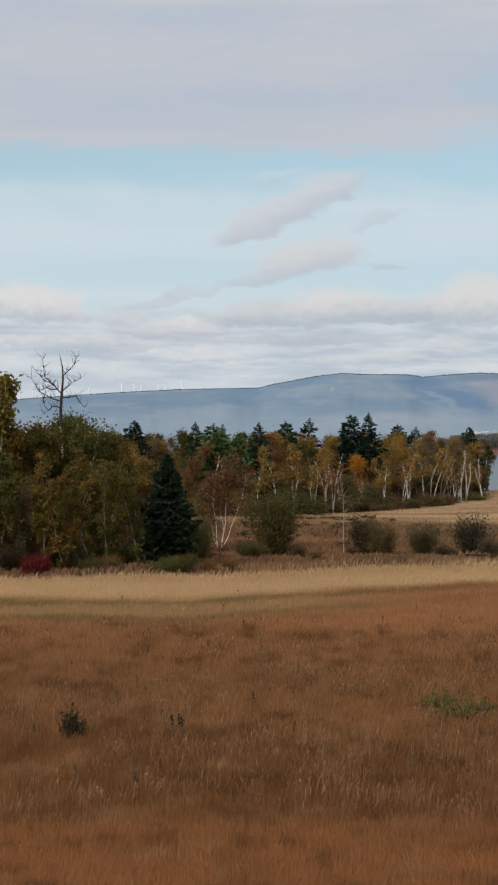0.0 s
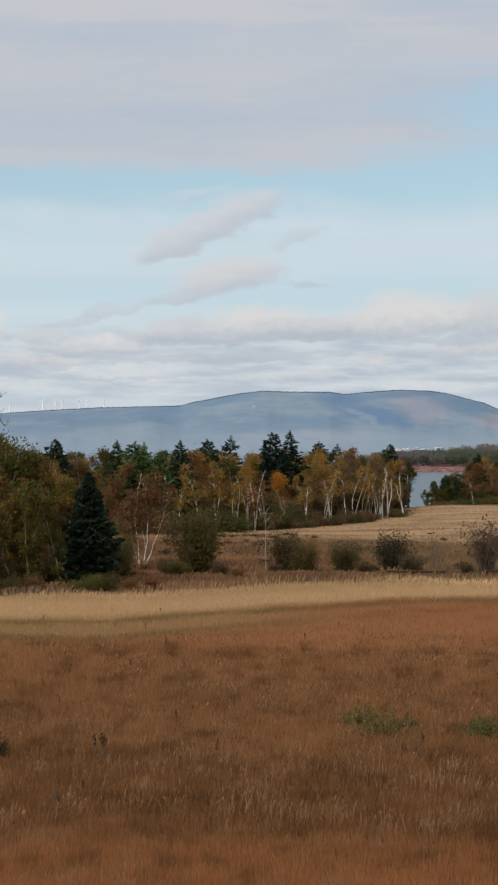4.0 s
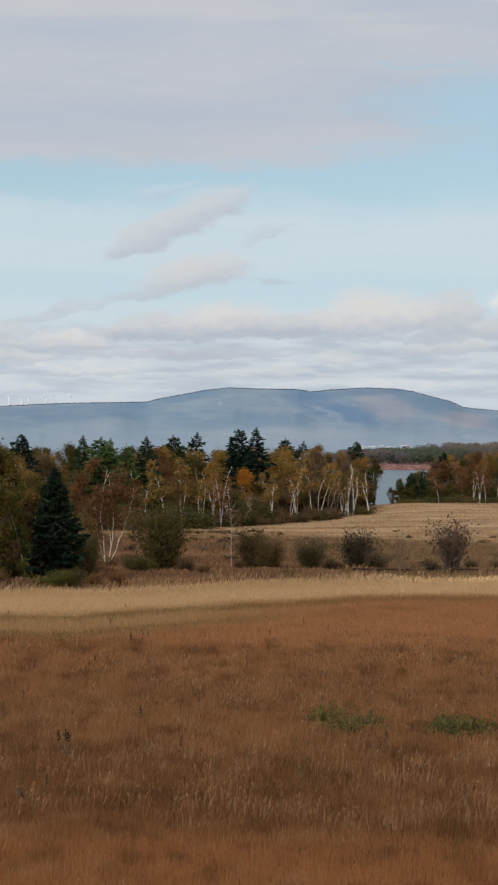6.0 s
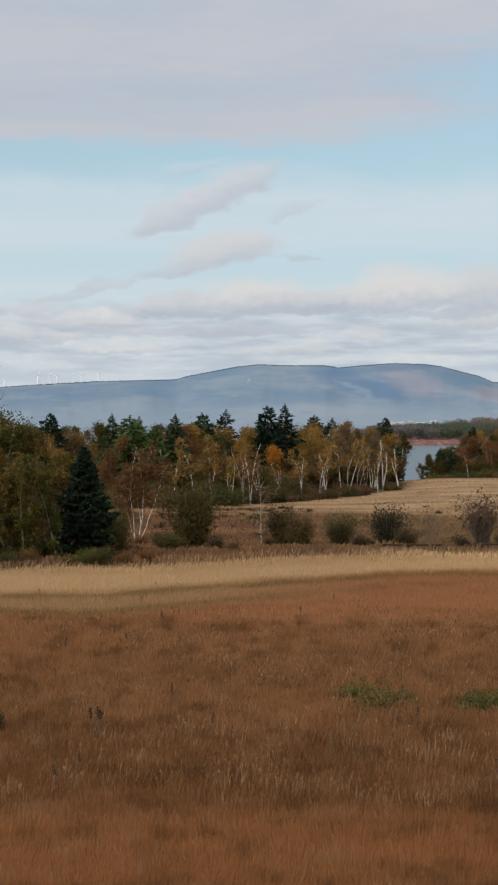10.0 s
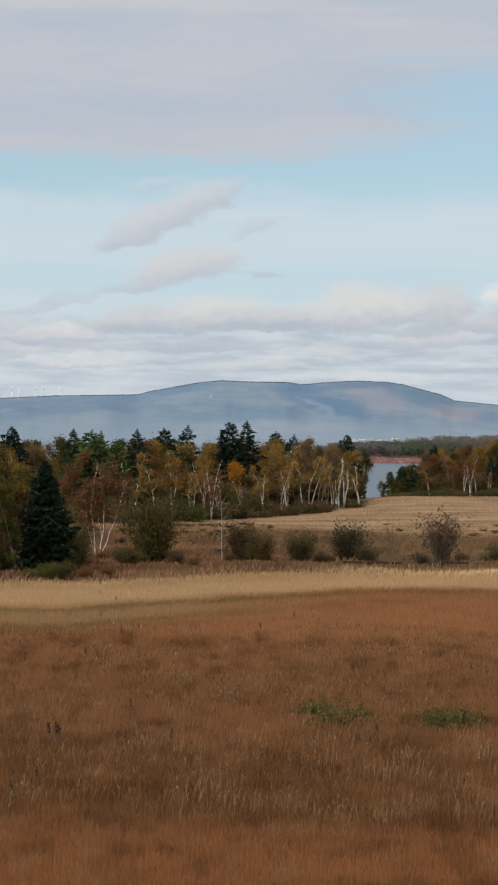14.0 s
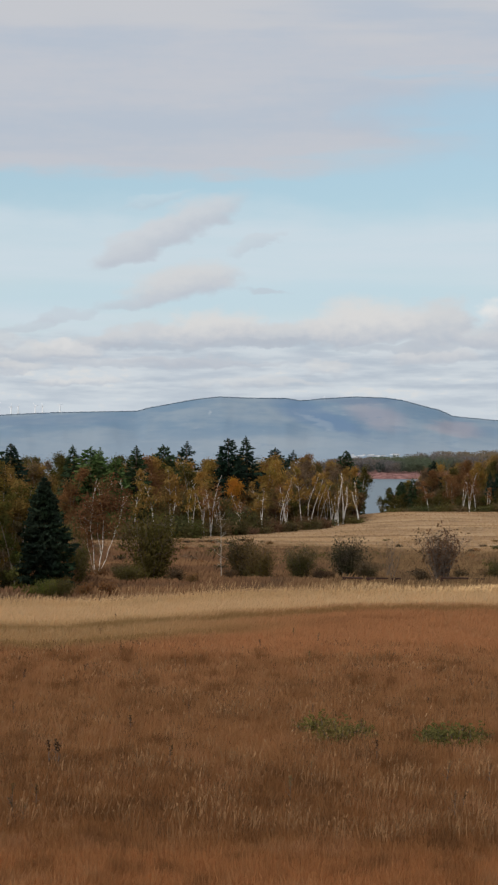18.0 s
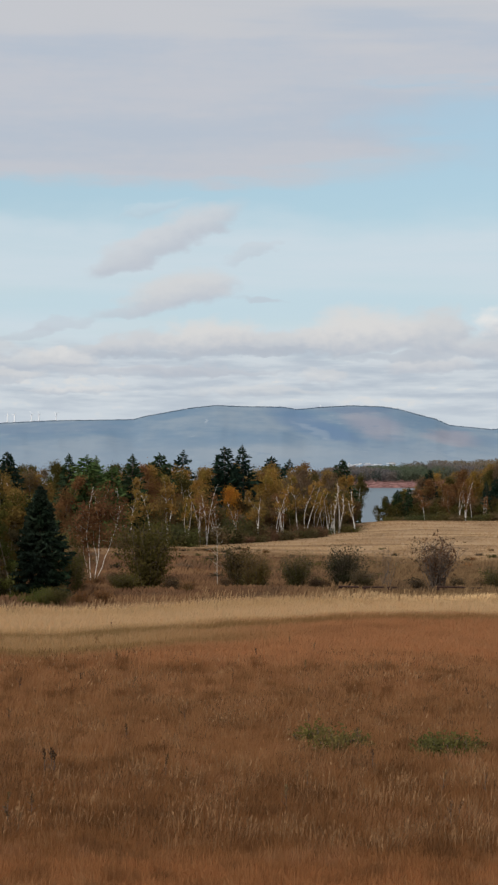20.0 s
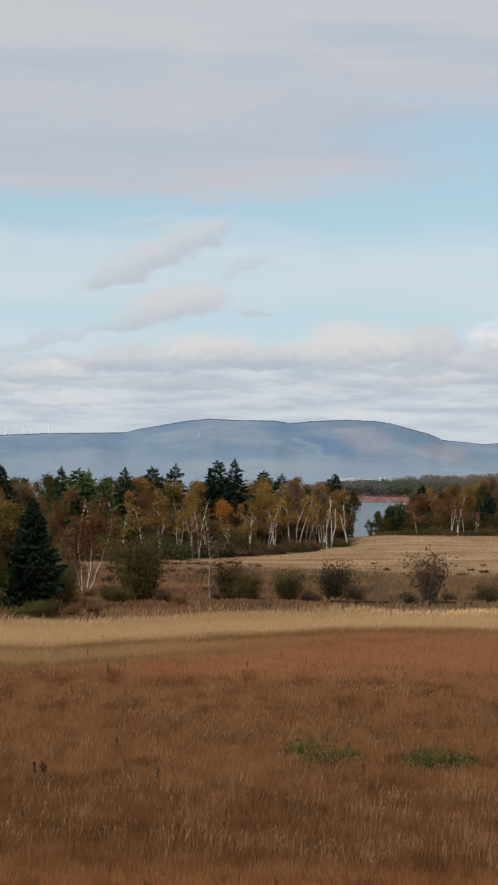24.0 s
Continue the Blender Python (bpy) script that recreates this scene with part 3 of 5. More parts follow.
def make_broadleaf(seed, h, width, n, bark, stems=1, base=0.35, leaf=0.25, lean=0.06, bare=0.0, drop=0.3, thin=1.0, wavy=0.06, splay=0.16, leaves=LEAF):
    """A broad-leaved tree: stems, limbs and a crown of leaf sprays round the limbs' ends."""
    rng = rng_of(seed)
    t = Tubes()
    tips = []
    for s in range(stems):
        a = 2 * math.pi * (s + rng.random()) / stems
        spread = (splay if stems > 1 else 0) + lean * rng.random()
        hh = h * (1.0 if s == 0 else 0.75 + 0.25 * rng.random())
        r = h * (0.0115 if stems == 1 else 0.0085) * thin
        path = bend((0.05 * s, 0, -0.2), (math.cos(a) * spread, math.sin(a) * spread, 1), hh * 0.93, rng, 7, wavy, 0.02)
        t.limb(path, [r * (1 - 0.85 * i / 7) for i in range(8)], 6)
        for k in range(9):
            f = base + (0.95 - base) * (k + rng.random() * 0.6) / 9
            i = min(6, int(f * 7))
            p = path[i].lerp(path[i + 1], f * 7 - i)
            b = rng.random() * 2 * math.pi
            ln = width * 0.5 * (1.05 - 0.6 * abs(f - 0.55) * 2) * (0.6 + 0.5 * rng.random()) / (1.0 if stems == 1 else 1.5)
            limb = bend(p, (math.cos(b), math.sin(b), 0.75), ln, rng, 4, 0.2, 0.08)
            t.limb(limb, [r * 0.42, r * 0.33, r * 0.24, r * 0.16, r * 0.08], 4)
            tips += [(q, ln * 0.33) for q in limb[2:]]
        tips.append((path[-1], width * 0.10))
        tips.append((path[-2], width * 0.12))
    keep = [q for q in tips if rng.random() >= bare]
    per = max(4, n // max(1, len(keep)))
    C, D = [], []
    for q, r in keep:
        m = int(per * (0.5 + rng.random()))
        o = rng.normal(size=(m, 3)) * max(r, 0.03 * h) * 0.75
        o[:, 2] *= 0.8
        C.append(np.array(q)[None] + o)
        D.append(o * 0.4 + rng.normal(size=(m, 3)) * 0.5 + np.array([0, 0, -drop]))
    C, D = np.concatenate(C), np.concatenate(D)
    ok = C[:, 2] > 0.05
    C, D = C[ok], D[ok]
    L = leaf * (0.5 + rng.random(len(C)))
    return t.mesh("trunk", bark), quads("crown", cards(C, D, L, L * 0.7, rng), leaves)


def make_shrub(seed, h, width, n, leaf=0.14, twigs=26, cover=1.0, tip_only=False, mat=BARK):
    """A shrub: a fan of stems from the ground with leaves along them."""
    rng = rng_of(seed)
    t = Tubes()
    C, D = [], []
    per = max(3, n // twigs)
    for k in range(twigs):
        a, q = rng.random() * 2 * math.pi, rng.random() ** 0.6
        ln = h * (0.6 + 0.45 * rng.random())
        d = (math.cos(a) * q * width / h * 0.62, math.sin(a) * q * width / h * 0.62, 1)
        path = bend((rng.normal() * width * 0.06, rng.normal() * width * 0.06, -0.1), d, ln, rng, 5, 0.1, 0.0)
        t.limb(path, [0.02, 0.017, 0.013, 0.010, 0.007, 0.004], 4)
        for b in range(3):
            i = 2 + b
            w = rng.normal(size=3)
            tw = bend(path[i], (w[0], w[1], 0.8), ln * 0.25, rng, 2, 0.2)
            t.limb(tw, [0.008, 0.006, 0.003], 3)
        if rng.random() < cover:
            u = rng.random(per) ** (0.35 if tip_only else 0.75) * 4.99
            P = np.array(path)
            i = u.astype(int)
            f = (u - i)[:, None]
            c = P[i] * (1 - f) + P[i + 1] * f + rng.normal(size=(per, 3)) * width * (0.05 if tip_only else 0.09)
            C.append(c)
            D.append(rng.normal(size=(per, 3)) * 0.7 + np.array([0, 0, 0.3]))
    C, D = np.concatenate(C), np.concatenate(D)
    C[:, 2] = np.abs(C[:, 2])
    L = leaf * (0.5 + rng.random(len(C)))
    return t.mesh("branchwork", mat), quads("foliage", cards(C, D, L, L * 0.6, rng), LEAF)


def woods_at(az, d):
    """The woods' edge comes nearer towards the thicket."""
    return d + float(np.interp(az, (-12.0, -3.0, 3.0), (-40.0, -38.0, 0.0)))


def grow(name, proto, az, d, top, height, color, label, category, group="", turn=None, names=("trunk", "crown"), wide=1.0):
    """Plants a tree of a kept pair of meshes. top: the elevation of its tip in degrees, or None for its own height."""
    x, y, z = spot(az, d)
    own = EYE + d * math.tan(radians(top)) - z if top is not None else height
    k = own / height
    thing = new(name)
    thing.matrix_basis = pose(x, y, z - 0.02, 0, 0, (az * 977 + d * 31) % 360 if turn is None else turn) @ Matrix.Diagonal((k * wide, k * wide, k, 1))
    tagged(thing, label, category, group)
    for part_name, me in zip(names, proto):
        ob = hang(part_name, me, thing)
        ob.color = (*color, 1)
    return thing


OLIVE, GOLD, ORANGE, RUST = (0.092, 0.080, 0.026), (0.31, 0.182, 0.052), (0.46, 0.20, 0.034), (0.20, 0.102, 0.046)
SPRUCE, FIR, TAUPE = (0.016, 0.030, 0.022), (0.062, 0.098, 0.036), (0.17, 0.115, 0.074)
OCHRE, CRIMSON, SAGE = (0.25, 0.157, 0.052), (0.15, 0.014, 0.018), (0.098, 0.078, 0.034)

far_spruce = [make_spruce(20 + i, 10.0, w, 3200, leaf=0.5, gaps=g, taper=q, lean=l) for i, (w, g, q, l) in enumerate(((3.7, 0.25, 0.55, 0.02), (3.2, 0.35, 0.7, -0.02), (4.2, 0.22, 0.5, 0.01), (3.4, 0.4, 0.6, 0.03)))]
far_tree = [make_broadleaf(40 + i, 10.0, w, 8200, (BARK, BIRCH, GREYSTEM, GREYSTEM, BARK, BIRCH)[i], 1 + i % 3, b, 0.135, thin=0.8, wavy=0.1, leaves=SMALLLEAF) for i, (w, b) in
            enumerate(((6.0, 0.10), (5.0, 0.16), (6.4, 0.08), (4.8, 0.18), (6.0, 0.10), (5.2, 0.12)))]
white_birch = [make_broadleaf(60 + i, 10.0, 3.4, n, BIRCH, s, 0.40, 0.2, 0.07, bare, thin=0.8, wavy=0.09, splay=0.09) for i, (n, s, bare) in
               enumerate(((900, 1, 0.45), (600, 2, 0.7), (450, 3, 0.8)))]

bright_birch = make_broadleaf(66, 10.0, 2.8, 420, CHALKY, 2, 0.42, 0.2, 0.03, 0.5, thin=1.6, splay=0.06, wavy=0.06)

# conifers standing out of the woods
for i, (az, el, d) in enumerate(((-6.99, 0.34, 250), (-5.06, 0.27, 246), (-4.56, 0.22, 244), (-4.36, 0.19, 247), (-3.78, -0.05, 243), (-3.19, 0.26, 246), (-2.37, 0.29, 268),
                                 (-1.77, 0.38, 272), (-0.39, 0.53, 258), (0.17, 0.55, 258), (1.03, 0.21, 300), (1.47, 0.12, 300), (3.13, 0.15, 275))):
    grow("spruce_tree", far_spruce[i % 4], az, woods_at(az, d), el, 10.0, FIR if i in (2, 3, 4) else (0.028, 0.046, 0.024) if i in (1, 5, 6, 12) else SPRUCE, "dark green spruce standing in autumn woods", "tree", "trees of the far woods", wide=1.35)
# broad-leaved woods behind the pale field
WOODS_A = ((-6.96, 0.03, 255, 0), (-6.53, -0.14, 245, 4), (-6.02, -0.05, 268, 5), (-5.50, 0.03, 250, 0), (-5.25, -0.22, 240, 3), (-4.73, -0.14, 268, 4), (-4.13, -0.39, 245, 5),
           (-3.62, -0.22, 262, 5), (-3.02, -0.34, 248, 3), (-2.68, -0.05, 262, 1), (-2.17, 0.17, 258, 3), (-1.74, 0.03, 265, 1))
WOODS_B = ((1.59, -0.34, 252, 5), (2.14, -0.24, 254, 5), (-1.31, -0.05, 258, 0), (-0.89, -0.14, 262, 1), (-1.06, -0.34, 248, 1), (-0.54, -0.22, 268, 4), (0.00, -0.62, 252, 2), (0.31, -0.14, 268, 1), (0.57, -0.05, 262, 1),
           (1.00, 0.00, 268, 4), (1.34, 0.03, 262, 1), (1.77, -0.05, 270, 5), (2.11, -0.09, 262, 5), (2.45, -0.10, 268, 4), (2.79, -0.14, 262, 5), (3.17, -0.39, 268, 4), (3.54, -1.03, 272, 0), (3.70, -1.27, 268, 0))
TONES = (OLIVE, GOLD, ORANGE, RUST, OCHRE, TAUPE)
WORDS = ("olive-brown", "golden yellow", "bright orange", "rusty brown", "ochre", "thin grey-brown")
for i, (az, el, d, c) in enumerate(WOODS_A + WOODS_B):
    grow("broadleaf_tree", far_tree[i % 6], az, woods_at(az, d), el, 10.0, TONES[c], "%s autumn tree in far woods" % WORDS[c], "tree", "trees of the far woods")
for i in range(84):
    az = -11.3 + 0.178 * i + 0.06 * math.sin(i * 5.1)
    el = -0.10 + 0.10 * math.sin(i * 1.7) + 0.08 * math.sin(i * 0.61 + 1) - 0.25 * max(0.0, az - 2.9)
    c = (0, 5, 4, 0, 3, 0)[i * 7 % 6] if az < -2.5 else (4, 1, 0, 4, 3, 4, 5)[i * 5 % 7]
    grow("broadleaf_tree", far_tree[i * 5 % 6], az, woods_at(az, 268 + 7 * (i % 4)), el, 10.0, TONES[c], "%s autumn tree in far woods" % WORDS[c], "tree", "trees of the far woods")
for i, (az, el, d) in enumerate(((-2.65, -0.22, 240), (-2.13, -0.34, 243), (-0.94, -0.39, 238), (0.62, -0.65, 244), (1.17, -0.39, 244), (1.34, -0.44, 245), (1.85, -0.14, 246), (2.02, -0.27, 245),
                                 (-1.14, -0.56, 239), (-3.19, -0.62, 240), (2.31, -0.56, 246), (-0.03, -0.99, 243),
                                 (-2.07, -0.14, 244), (-1.57, -0.80, 240), (-0.67, -1.05, 241), (0.56, -0.70, 243), (2.55, -0.75, 246), (-3.75, -0.5, 243))):
    grow("white_birch", white_birch[i % 3], az, woods_at(az, d), el, 10.0, (OCHRE, GOLD, RUST)[i % 3], "white-barked birch with thin yellow leaves", "tree", "birches of the far woods")
for az, el, d in ((2.83, -0.51, 243), (3.06, -0.39, 243), (3.54, -0.68, 247), (2.93, -0.85, 242), (2.72, -0.99, 243)):
    grow("white_birch", bright_birch, az, woods_at(az, d), el, 10.0, OCHRE, "bright white birch, nearly bare, at the woods' corner", "tree", "birches of the far woods")

# woods behind the crest on the other side of the water
WOODS_C = ((4.26, -1.20, 300, 0), (4.47, -0.99, 300, 0), (4.67, -0.74, 305, 0), (4.93, -0.79, 310, 5), (5.56, -0.39, 305, 3), (5.95, -0.27, 312, 4), (6.38, -0.34, 300, 3), (6.81, -0.14, 305, 3),
           (7.15, -0.31, 312, 1), (7.66, -0.05, 315, 4), (8.18, -0.14, 305, 3), (8.69, 0.12, 300, 1), (9.12, 0.21, 306, 0), (9.55, 0.03, 306, 4))
for i, (az, el, d, c) in enumerate(WOODS_C):
    grow("broadleaf_tree", far_tree[(i + 2) % 6], az, d, el, 10.0, TONES[c], "%s autumn tree behind a field crest" % WORDS[c], "tree", "trees behind the crest")
for i in range(26):
    az = 5.0 + 0.19 * i + 0.05 * math.sin(i * 4.3)
    el = -0.42 + 0.13 * math.sin(i * 1.9) + 0.035 * i - (0.35 if az < 5.4 else 0.0)
    c = (0, 4, 1, 5, 4, 1)[i * 5 % 6]
    grow("broadleaf_tree", far_tree[i * 5 % 6], az, 309 + 5 * (i % 3), el, 10.0, TONES[c], "%s autumn tree behind a field crest" % WORDS[c], "tree", "trees behind the crest")
for i, (az, el, d) in enumerate(((4.50, -0.99, 303), (4.81, -0.79, 300), (5.15, -0.68, 300), (5.78, -0.14, 308), (7.49, -0.51, 300), (7.78, -0.39, 303), (8.78, 0.03, 312))):
    grow("spruce_tree", far_spruce[(i + 1) % 4], az, d, el, 10.0, (0.028, 0.044, 0.022) if i < 3 else SPRUCE, "dark fir behind a field crest", "tree", "trees behind the crest")
for i, (az, el, d) in enumerate(((5.65, -0.68, 292), (6.69, -0.39, 292), (6.86, -0.34, 292), (7.03, -0.44, 293), (7.44, -0.85, 292), (8.18, -0.65, 292))):
    grow("white_birch", white_birch[i % 3], az, d, el, 10.0, RUST, "white-barked birch with rusty leaves", "tree", "birches behind the crest")

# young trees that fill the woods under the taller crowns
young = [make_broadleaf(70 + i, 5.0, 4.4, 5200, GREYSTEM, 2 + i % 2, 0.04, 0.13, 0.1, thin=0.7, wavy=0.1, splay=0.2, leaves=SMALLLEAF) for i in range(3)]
for i in range(44):
    az = -3.4 + 0.158 * i + 0.05 * math.sin(i * 3.7)
    if az > 3.45:
        continue
    tone, word = ((TAUPE, "grey-brown"), (OLIVE, "olive"), ((0.175, 0.118, 0.05), "ochre-brown"), ((0.14, 0.098, 0.045), "dull brown"), ((0.14, 0.082, 0.046), "rusty"))[i * 3 % 5]
    h = 4.2 + 1.5 * math.sin(i * 1.9) ** 2
    tree = grow("young_tree", young[i % 3], az, woods_at(az, 250 + 3 * (i % 4)), None, 5.0, tone, word + " young tree under taller birches", "tree", "young trees of the far woods")
    tree.scale = (0.95, 0.95, h / 5.0)
for i in range(22):
    az = 4.75 + 0.215 * i + 0.06 * math.sin(i * 2.7)
    tone, word = ((OLIVE, "olive"), (TAUPE, "grey-brown"), ((0.13, 0.088, 0.042), "dull brown"))[i * 2 % 3]
    tree = grow("young_tree", young[(i + 1) % 3], az, 300 + 2 * (i % 3), None, 5.0, tone, word + " young tree behind a field crest", "tree", "young trees behind the crest")
    tree.scale = (1.0, 1.0, 0.75 + 0.3 * math.sin(i * 2.1) ** 2)

# hedge at the foot of the woods
hedge = [make_shrub(80 + i, 2.6, 4.5, 1900, 0.19, 26) for i in range(3)]
for i in range(46):
    az = -7.2 + 0.36 * i + 0.1 * math.sin(i * 7.0)
    if 4.3 > az > 3.5 or (az < 0.4 and math.sin(i * 1.9) > 0.72):
        continue
    d = woods_at(az, 236 + 4 * math.sin(i * 2.3) + (10 if az > 1.7 else 15 if az > 0.2 else 4 if az > -1.5 else 0)) if az < 4 else 291 + 2 * math.sin(i * 2.3)
    shrub = grow("hedge_shrub", hedge[i % 3], az, d, None, 2.6, ((0.10, 0.092, 0.038), (0.12, 0.102, 0.037), (0.155, 0.11, 0.058), (0.08, 0.086, 0.036))[(i * 5) % 4], "dull green shrub at the foot of the woods", "shrub", "hedge of the woods", names=("branchwork", "foliage"))
    tall = 0.45 if 0.4 < az < 4 else 1.0 if az < 4 else 0.55
    shrub.scale = (0.8 + 0.25 * math.sin(i * 2.9), 0.85, tall * (0.65 + 0.6 * math.sin(i * 3.7) ** 2))

# reddish undergrowth below the birches at the woods' corner
for i in range(20):
    az = -1.6 + 0.26 * i + 0.08 * math.sin(i * 5.0)
    d = woods_at(az, (249 if az > 2.5 else 240) + 2 * math.sin(i * 3.1))
    shrub = grow("hedge_shrub", hedge[(i + 1) % 3], az, d, None, 2.6, ((0.098, 0.078, 0.037), (0.155, 0.088, 0.055), (0.11, 0.09, 0.042))[i % 3], "%s shrub under the birches of the woods" % ("dark brown", "reddish brown", "dark olive")[i % 3], "shrub", "undergrowth of the woods", names=("branchwork", "foliage"))
    shrub.scale = (0.55 + 0.4 * math.sin(i * 4.1) ** 2, 0.8, 0.3 + 0.5 * math.sin(i * 2.3) ** 2)

# ---- the near side of the dip: blue spruce, thicket, bushes
near_spruce = make_spruce(5, 5.7, 4.1, 19000, leaf=0.19, gaps=0.05, taper=0.92, whorl=4.4)
grow("spruce_tree", near_spruce, -5.96, 90, -0.67, 5.7, (0.022, 0.035, 0.024), "dense blue-green spruce at the edge of the meadow", "tree", wide=1.0)
def build_birch_clump(az, d):
    """White stems spreading from one root, each with a thin reddish head."""
    rng = rng_of(72)
    x, y, z = spot(az, d)
    clump = tagged(new("birch_clump"), "white-stemmed birch clump with reddish leaves", "tree")
    clump.matrix_basis = pose(x, y, z, 0, 0, -az)
    C, D = [], []
    STEMS = (((0, 0), (-0.12, 0.7), (-0.28, 1.9), (-0.42, 3.1), (-0.28, 4.2), (-0.02, 6.0)),
             ((0.02, 0), (0.12, 0.8), (0.30, 2.0), (0.43, 3.2), (0.24, 4.3), (0.05, 5.5)),
             ((0.10, 0.35), (0.42, 1.0), (0.72, 1.9), (1.02, 2.7), (1.32, 3.7), (1.55, 4.9)),
             ((0.22, 1.5), (0.05, 2.3), (-0.02, 3.0), (0.12, 4.0), (0.55, 4.9), (0.70, 5.6)),
             ((-0.05, 0.3), (-0.35, 0.9), (-0.42, 1.4), (-0.62, 2.1), (-0.66, 2.8), (-0.80, 3.6)))
    for s, bends in enumerate(STEMS):
        t = Tubes()
        depth = 0.5 * rng.normal()
        pts = []
        for k in range(9):
            f = k / 8
            i = min(4, int(f * 5))
            q = f * 5 - i
            px = bends[i][0] * (1 - q) + bends[i + 1][0] * q
            pz = bends[i][1] * (1 - q) + bends[i + 1][1] * q
            pts.append(Vector((px + 0.035 * rng.normal(), depth * f + 0.03 * rng.normal(), pz - 0.1)))
        r = (0.032, 0.030, 0.026, 0.016, 0.011)[s]
        t.limb(pts, [r * (1 - 0.8 * k / 8) for k in range(9)], 6)
        for k in range(11):
            f = 0.45 + 0.5 * rng.random()
            p = pts[int(f * 8)].lerp(pts[int(f * 8) + 1], f * 8 % 1)
            limb = bend(p, (rng.normal(), rng.normal(), 1.1), 0.5 + 0.6 * rng.random(), rng, 4, 0.2, 0.05)
            t.limb(limb, [0.010, 0.008, 0.006, 0.005, 0.003], 4)
            m = 105
            o = rng.normal(size=(m, 3)) * 0.25
            C.append(np.array(limb[3])[None] + o)
            D.append(rng.normal(size=(m, 3)) * 0.6 + np.array([0, 0, -0.3]))
        hang("stem", t.mesh("stem", BIRCH), clump)
    C, D = np.concatenate(C), np.concatenate(D)
    L = 0.095 * (0.5 + rng.random(len(C)))
    crown = hang("crown", quads("crown", cards(C, D, L, L * 0.7, rng), LEAF), clump)
    crown.color = (0.17, 0.085, 0.043, 1)


build_birch_clump(-4.36, 112)
thick = [make_broadleaf(100 + i, 6.5, 3.4, 11000, GREYSTEM, 1 + i % 3, 0.06, 0.085, 0.08) for i in range(5)]
THICKET = ((-12.43, 0.38, 94, 0), (-11.78, 0.80, 99, 0), (-10.80, 0.46, 93, 4), (-10.29, 0.46, 96, 4), (-9.86, 0.29, 94, 0), (-9.44, 0.55, 100, 6), (-9.01, 0.62, 96, 6),
           (-8.58, 0.41, 94, 6), (-8.24, 0.41, 99, 0), (-7.81, 0.29, 95, 4), (-7.38, 0.12, 97, 0), (-7.04, -0.14, 94, 4), (-6.79, -0.74, 96, 0))
TONES = ((0.102, 0.084, 0.023), (0.17, 0.112, 0.033), ORANGE, (0.135, 0.082, 0.042), (0.142, 0.092, 0.026), (0.13, 0.092, 0.056), (0.086, 0.086, 0.025))
WORDS = WORDS + ("yellow-green",)
for i, (az, el, d, c) in enumerate(THICKET):
    grow("thicket_tree", thick[i % 5], az, d, el + 0.22 * math.exp(-((az + 8.9) / 1.6) ** 2), 6.5, TONES[c], "%s leafy tree of a dense autumn thicket" % WORDS[c], "tree", "thicket beside the meadow")
slim = [make_broadleaf(115 + i, 6.0, 1.7, 3600, DIMSTEM, 1 + i % 2, 0.07, 0.085, 0.05, thin=0.6, wavy=0.1, splay=0.1) for i in range(4)]
for i in range(26):
    az = -12.51 + 0.235 * i + 0.07 * math.sin(i * 5.3)
    el = -0.75 + 0.55 * math.sin(i * 2.7) + 0.35 * math.sin(i * 1.3 + 1) - 0.5 * max(0.0, (i - 20) / 5)
    c = (0, 4, 6, 1, 0, 4, 5)[i * 3 % 7]
    grow("thicket_tree", slim[i % 4], az, 89.0 + 2.5 * math.sin(i * 4.1), el, 6.0, TONES[c], "slender %s young tree at a thicket's edge" % WORDS[c], "tree", "thicket beside the meadow")
edge_tree = make_broadleaf(109, 8.4, 2.4, 3600, GREYSTEM, 1, 0.55, 0.14, 0.03)
grow("thicket_tree", edge_tree, -11.27, 92, 2.1, 8.4, (0.17, 0.145, 0.035), "yellow-green leafy tree at the thicket's end", "tree", "thicket beside the meadow")
bushes = [make_shrub(120 + i, 3.0, 2.6, 8400, 0.085, 52) for i in range(3)]
twiggy = make_shrub(130, 3.0, 2.5, 1700, 0.105, 95, 0.7, True)
for az, el, d, k, c, wide, word in ((-2.75, -1.57, 104, 0, (0.085, 0.070, 0.021), 0.85, "tall olive-green bush"), (0.02, -2.47, 106, 1, (0.07, 0.056, 0.024), 0.9, "dark olive bush"), (0.50, -2.66, 105, 0, (0.135, 0.092, 0.037), 1.0, "sprawling olive-brown bush"), (1.77, -2.70, 106, 2, SAGE, 1.0, "grey-green bush"),
                                    (3.22, -2.45, 106, 0, (0.055, 0.048, 0.029), 0.95, "dark grey-brown bush"), (8.69, -2.70, 104, 1, OLIVE, 1.1, "dark olive bush"), (-3.45, -3.30, 100, 2, OLIVE, 1.6, "low olive bush"),
                                    (-6.87, -3.30, 92, 1, OLIVE, 1.4, "low olive bush"), (-5.33, -3.30, 92, 2, RUST, 1.0, "rusty low bush"), (-5.08, -2.45, 96, 0, OLIVE, 0.8, "olive bush")):
    grow("bush", bushes[k], az, d, el, 3.0, c, word + " at the end of the meadow", "bush", "bushes beyond the meadow", names=("branchwork", "foliage"), wide=wide)
grow("bush", make_shrub(131, 3.0, 3.4, 90, 0.11, 13, 0.8, True), 4.50, 107, -2.33, 3.0, TAUPE, "low sparse twiggy bush with few leaves", "bush", "bushes beyond the meadow", names=("branchwork", "foliage"), wide=0.8)
grow("bush", twiggy, 6.04, 104, -2.05, 3.0, (0.13, 0.075, 0.046), "bare grey twiggy bush with brown leaf tips", "bush", "bushes beyond the meadow", names=("branchwork", "foliage"), wide=0.95)


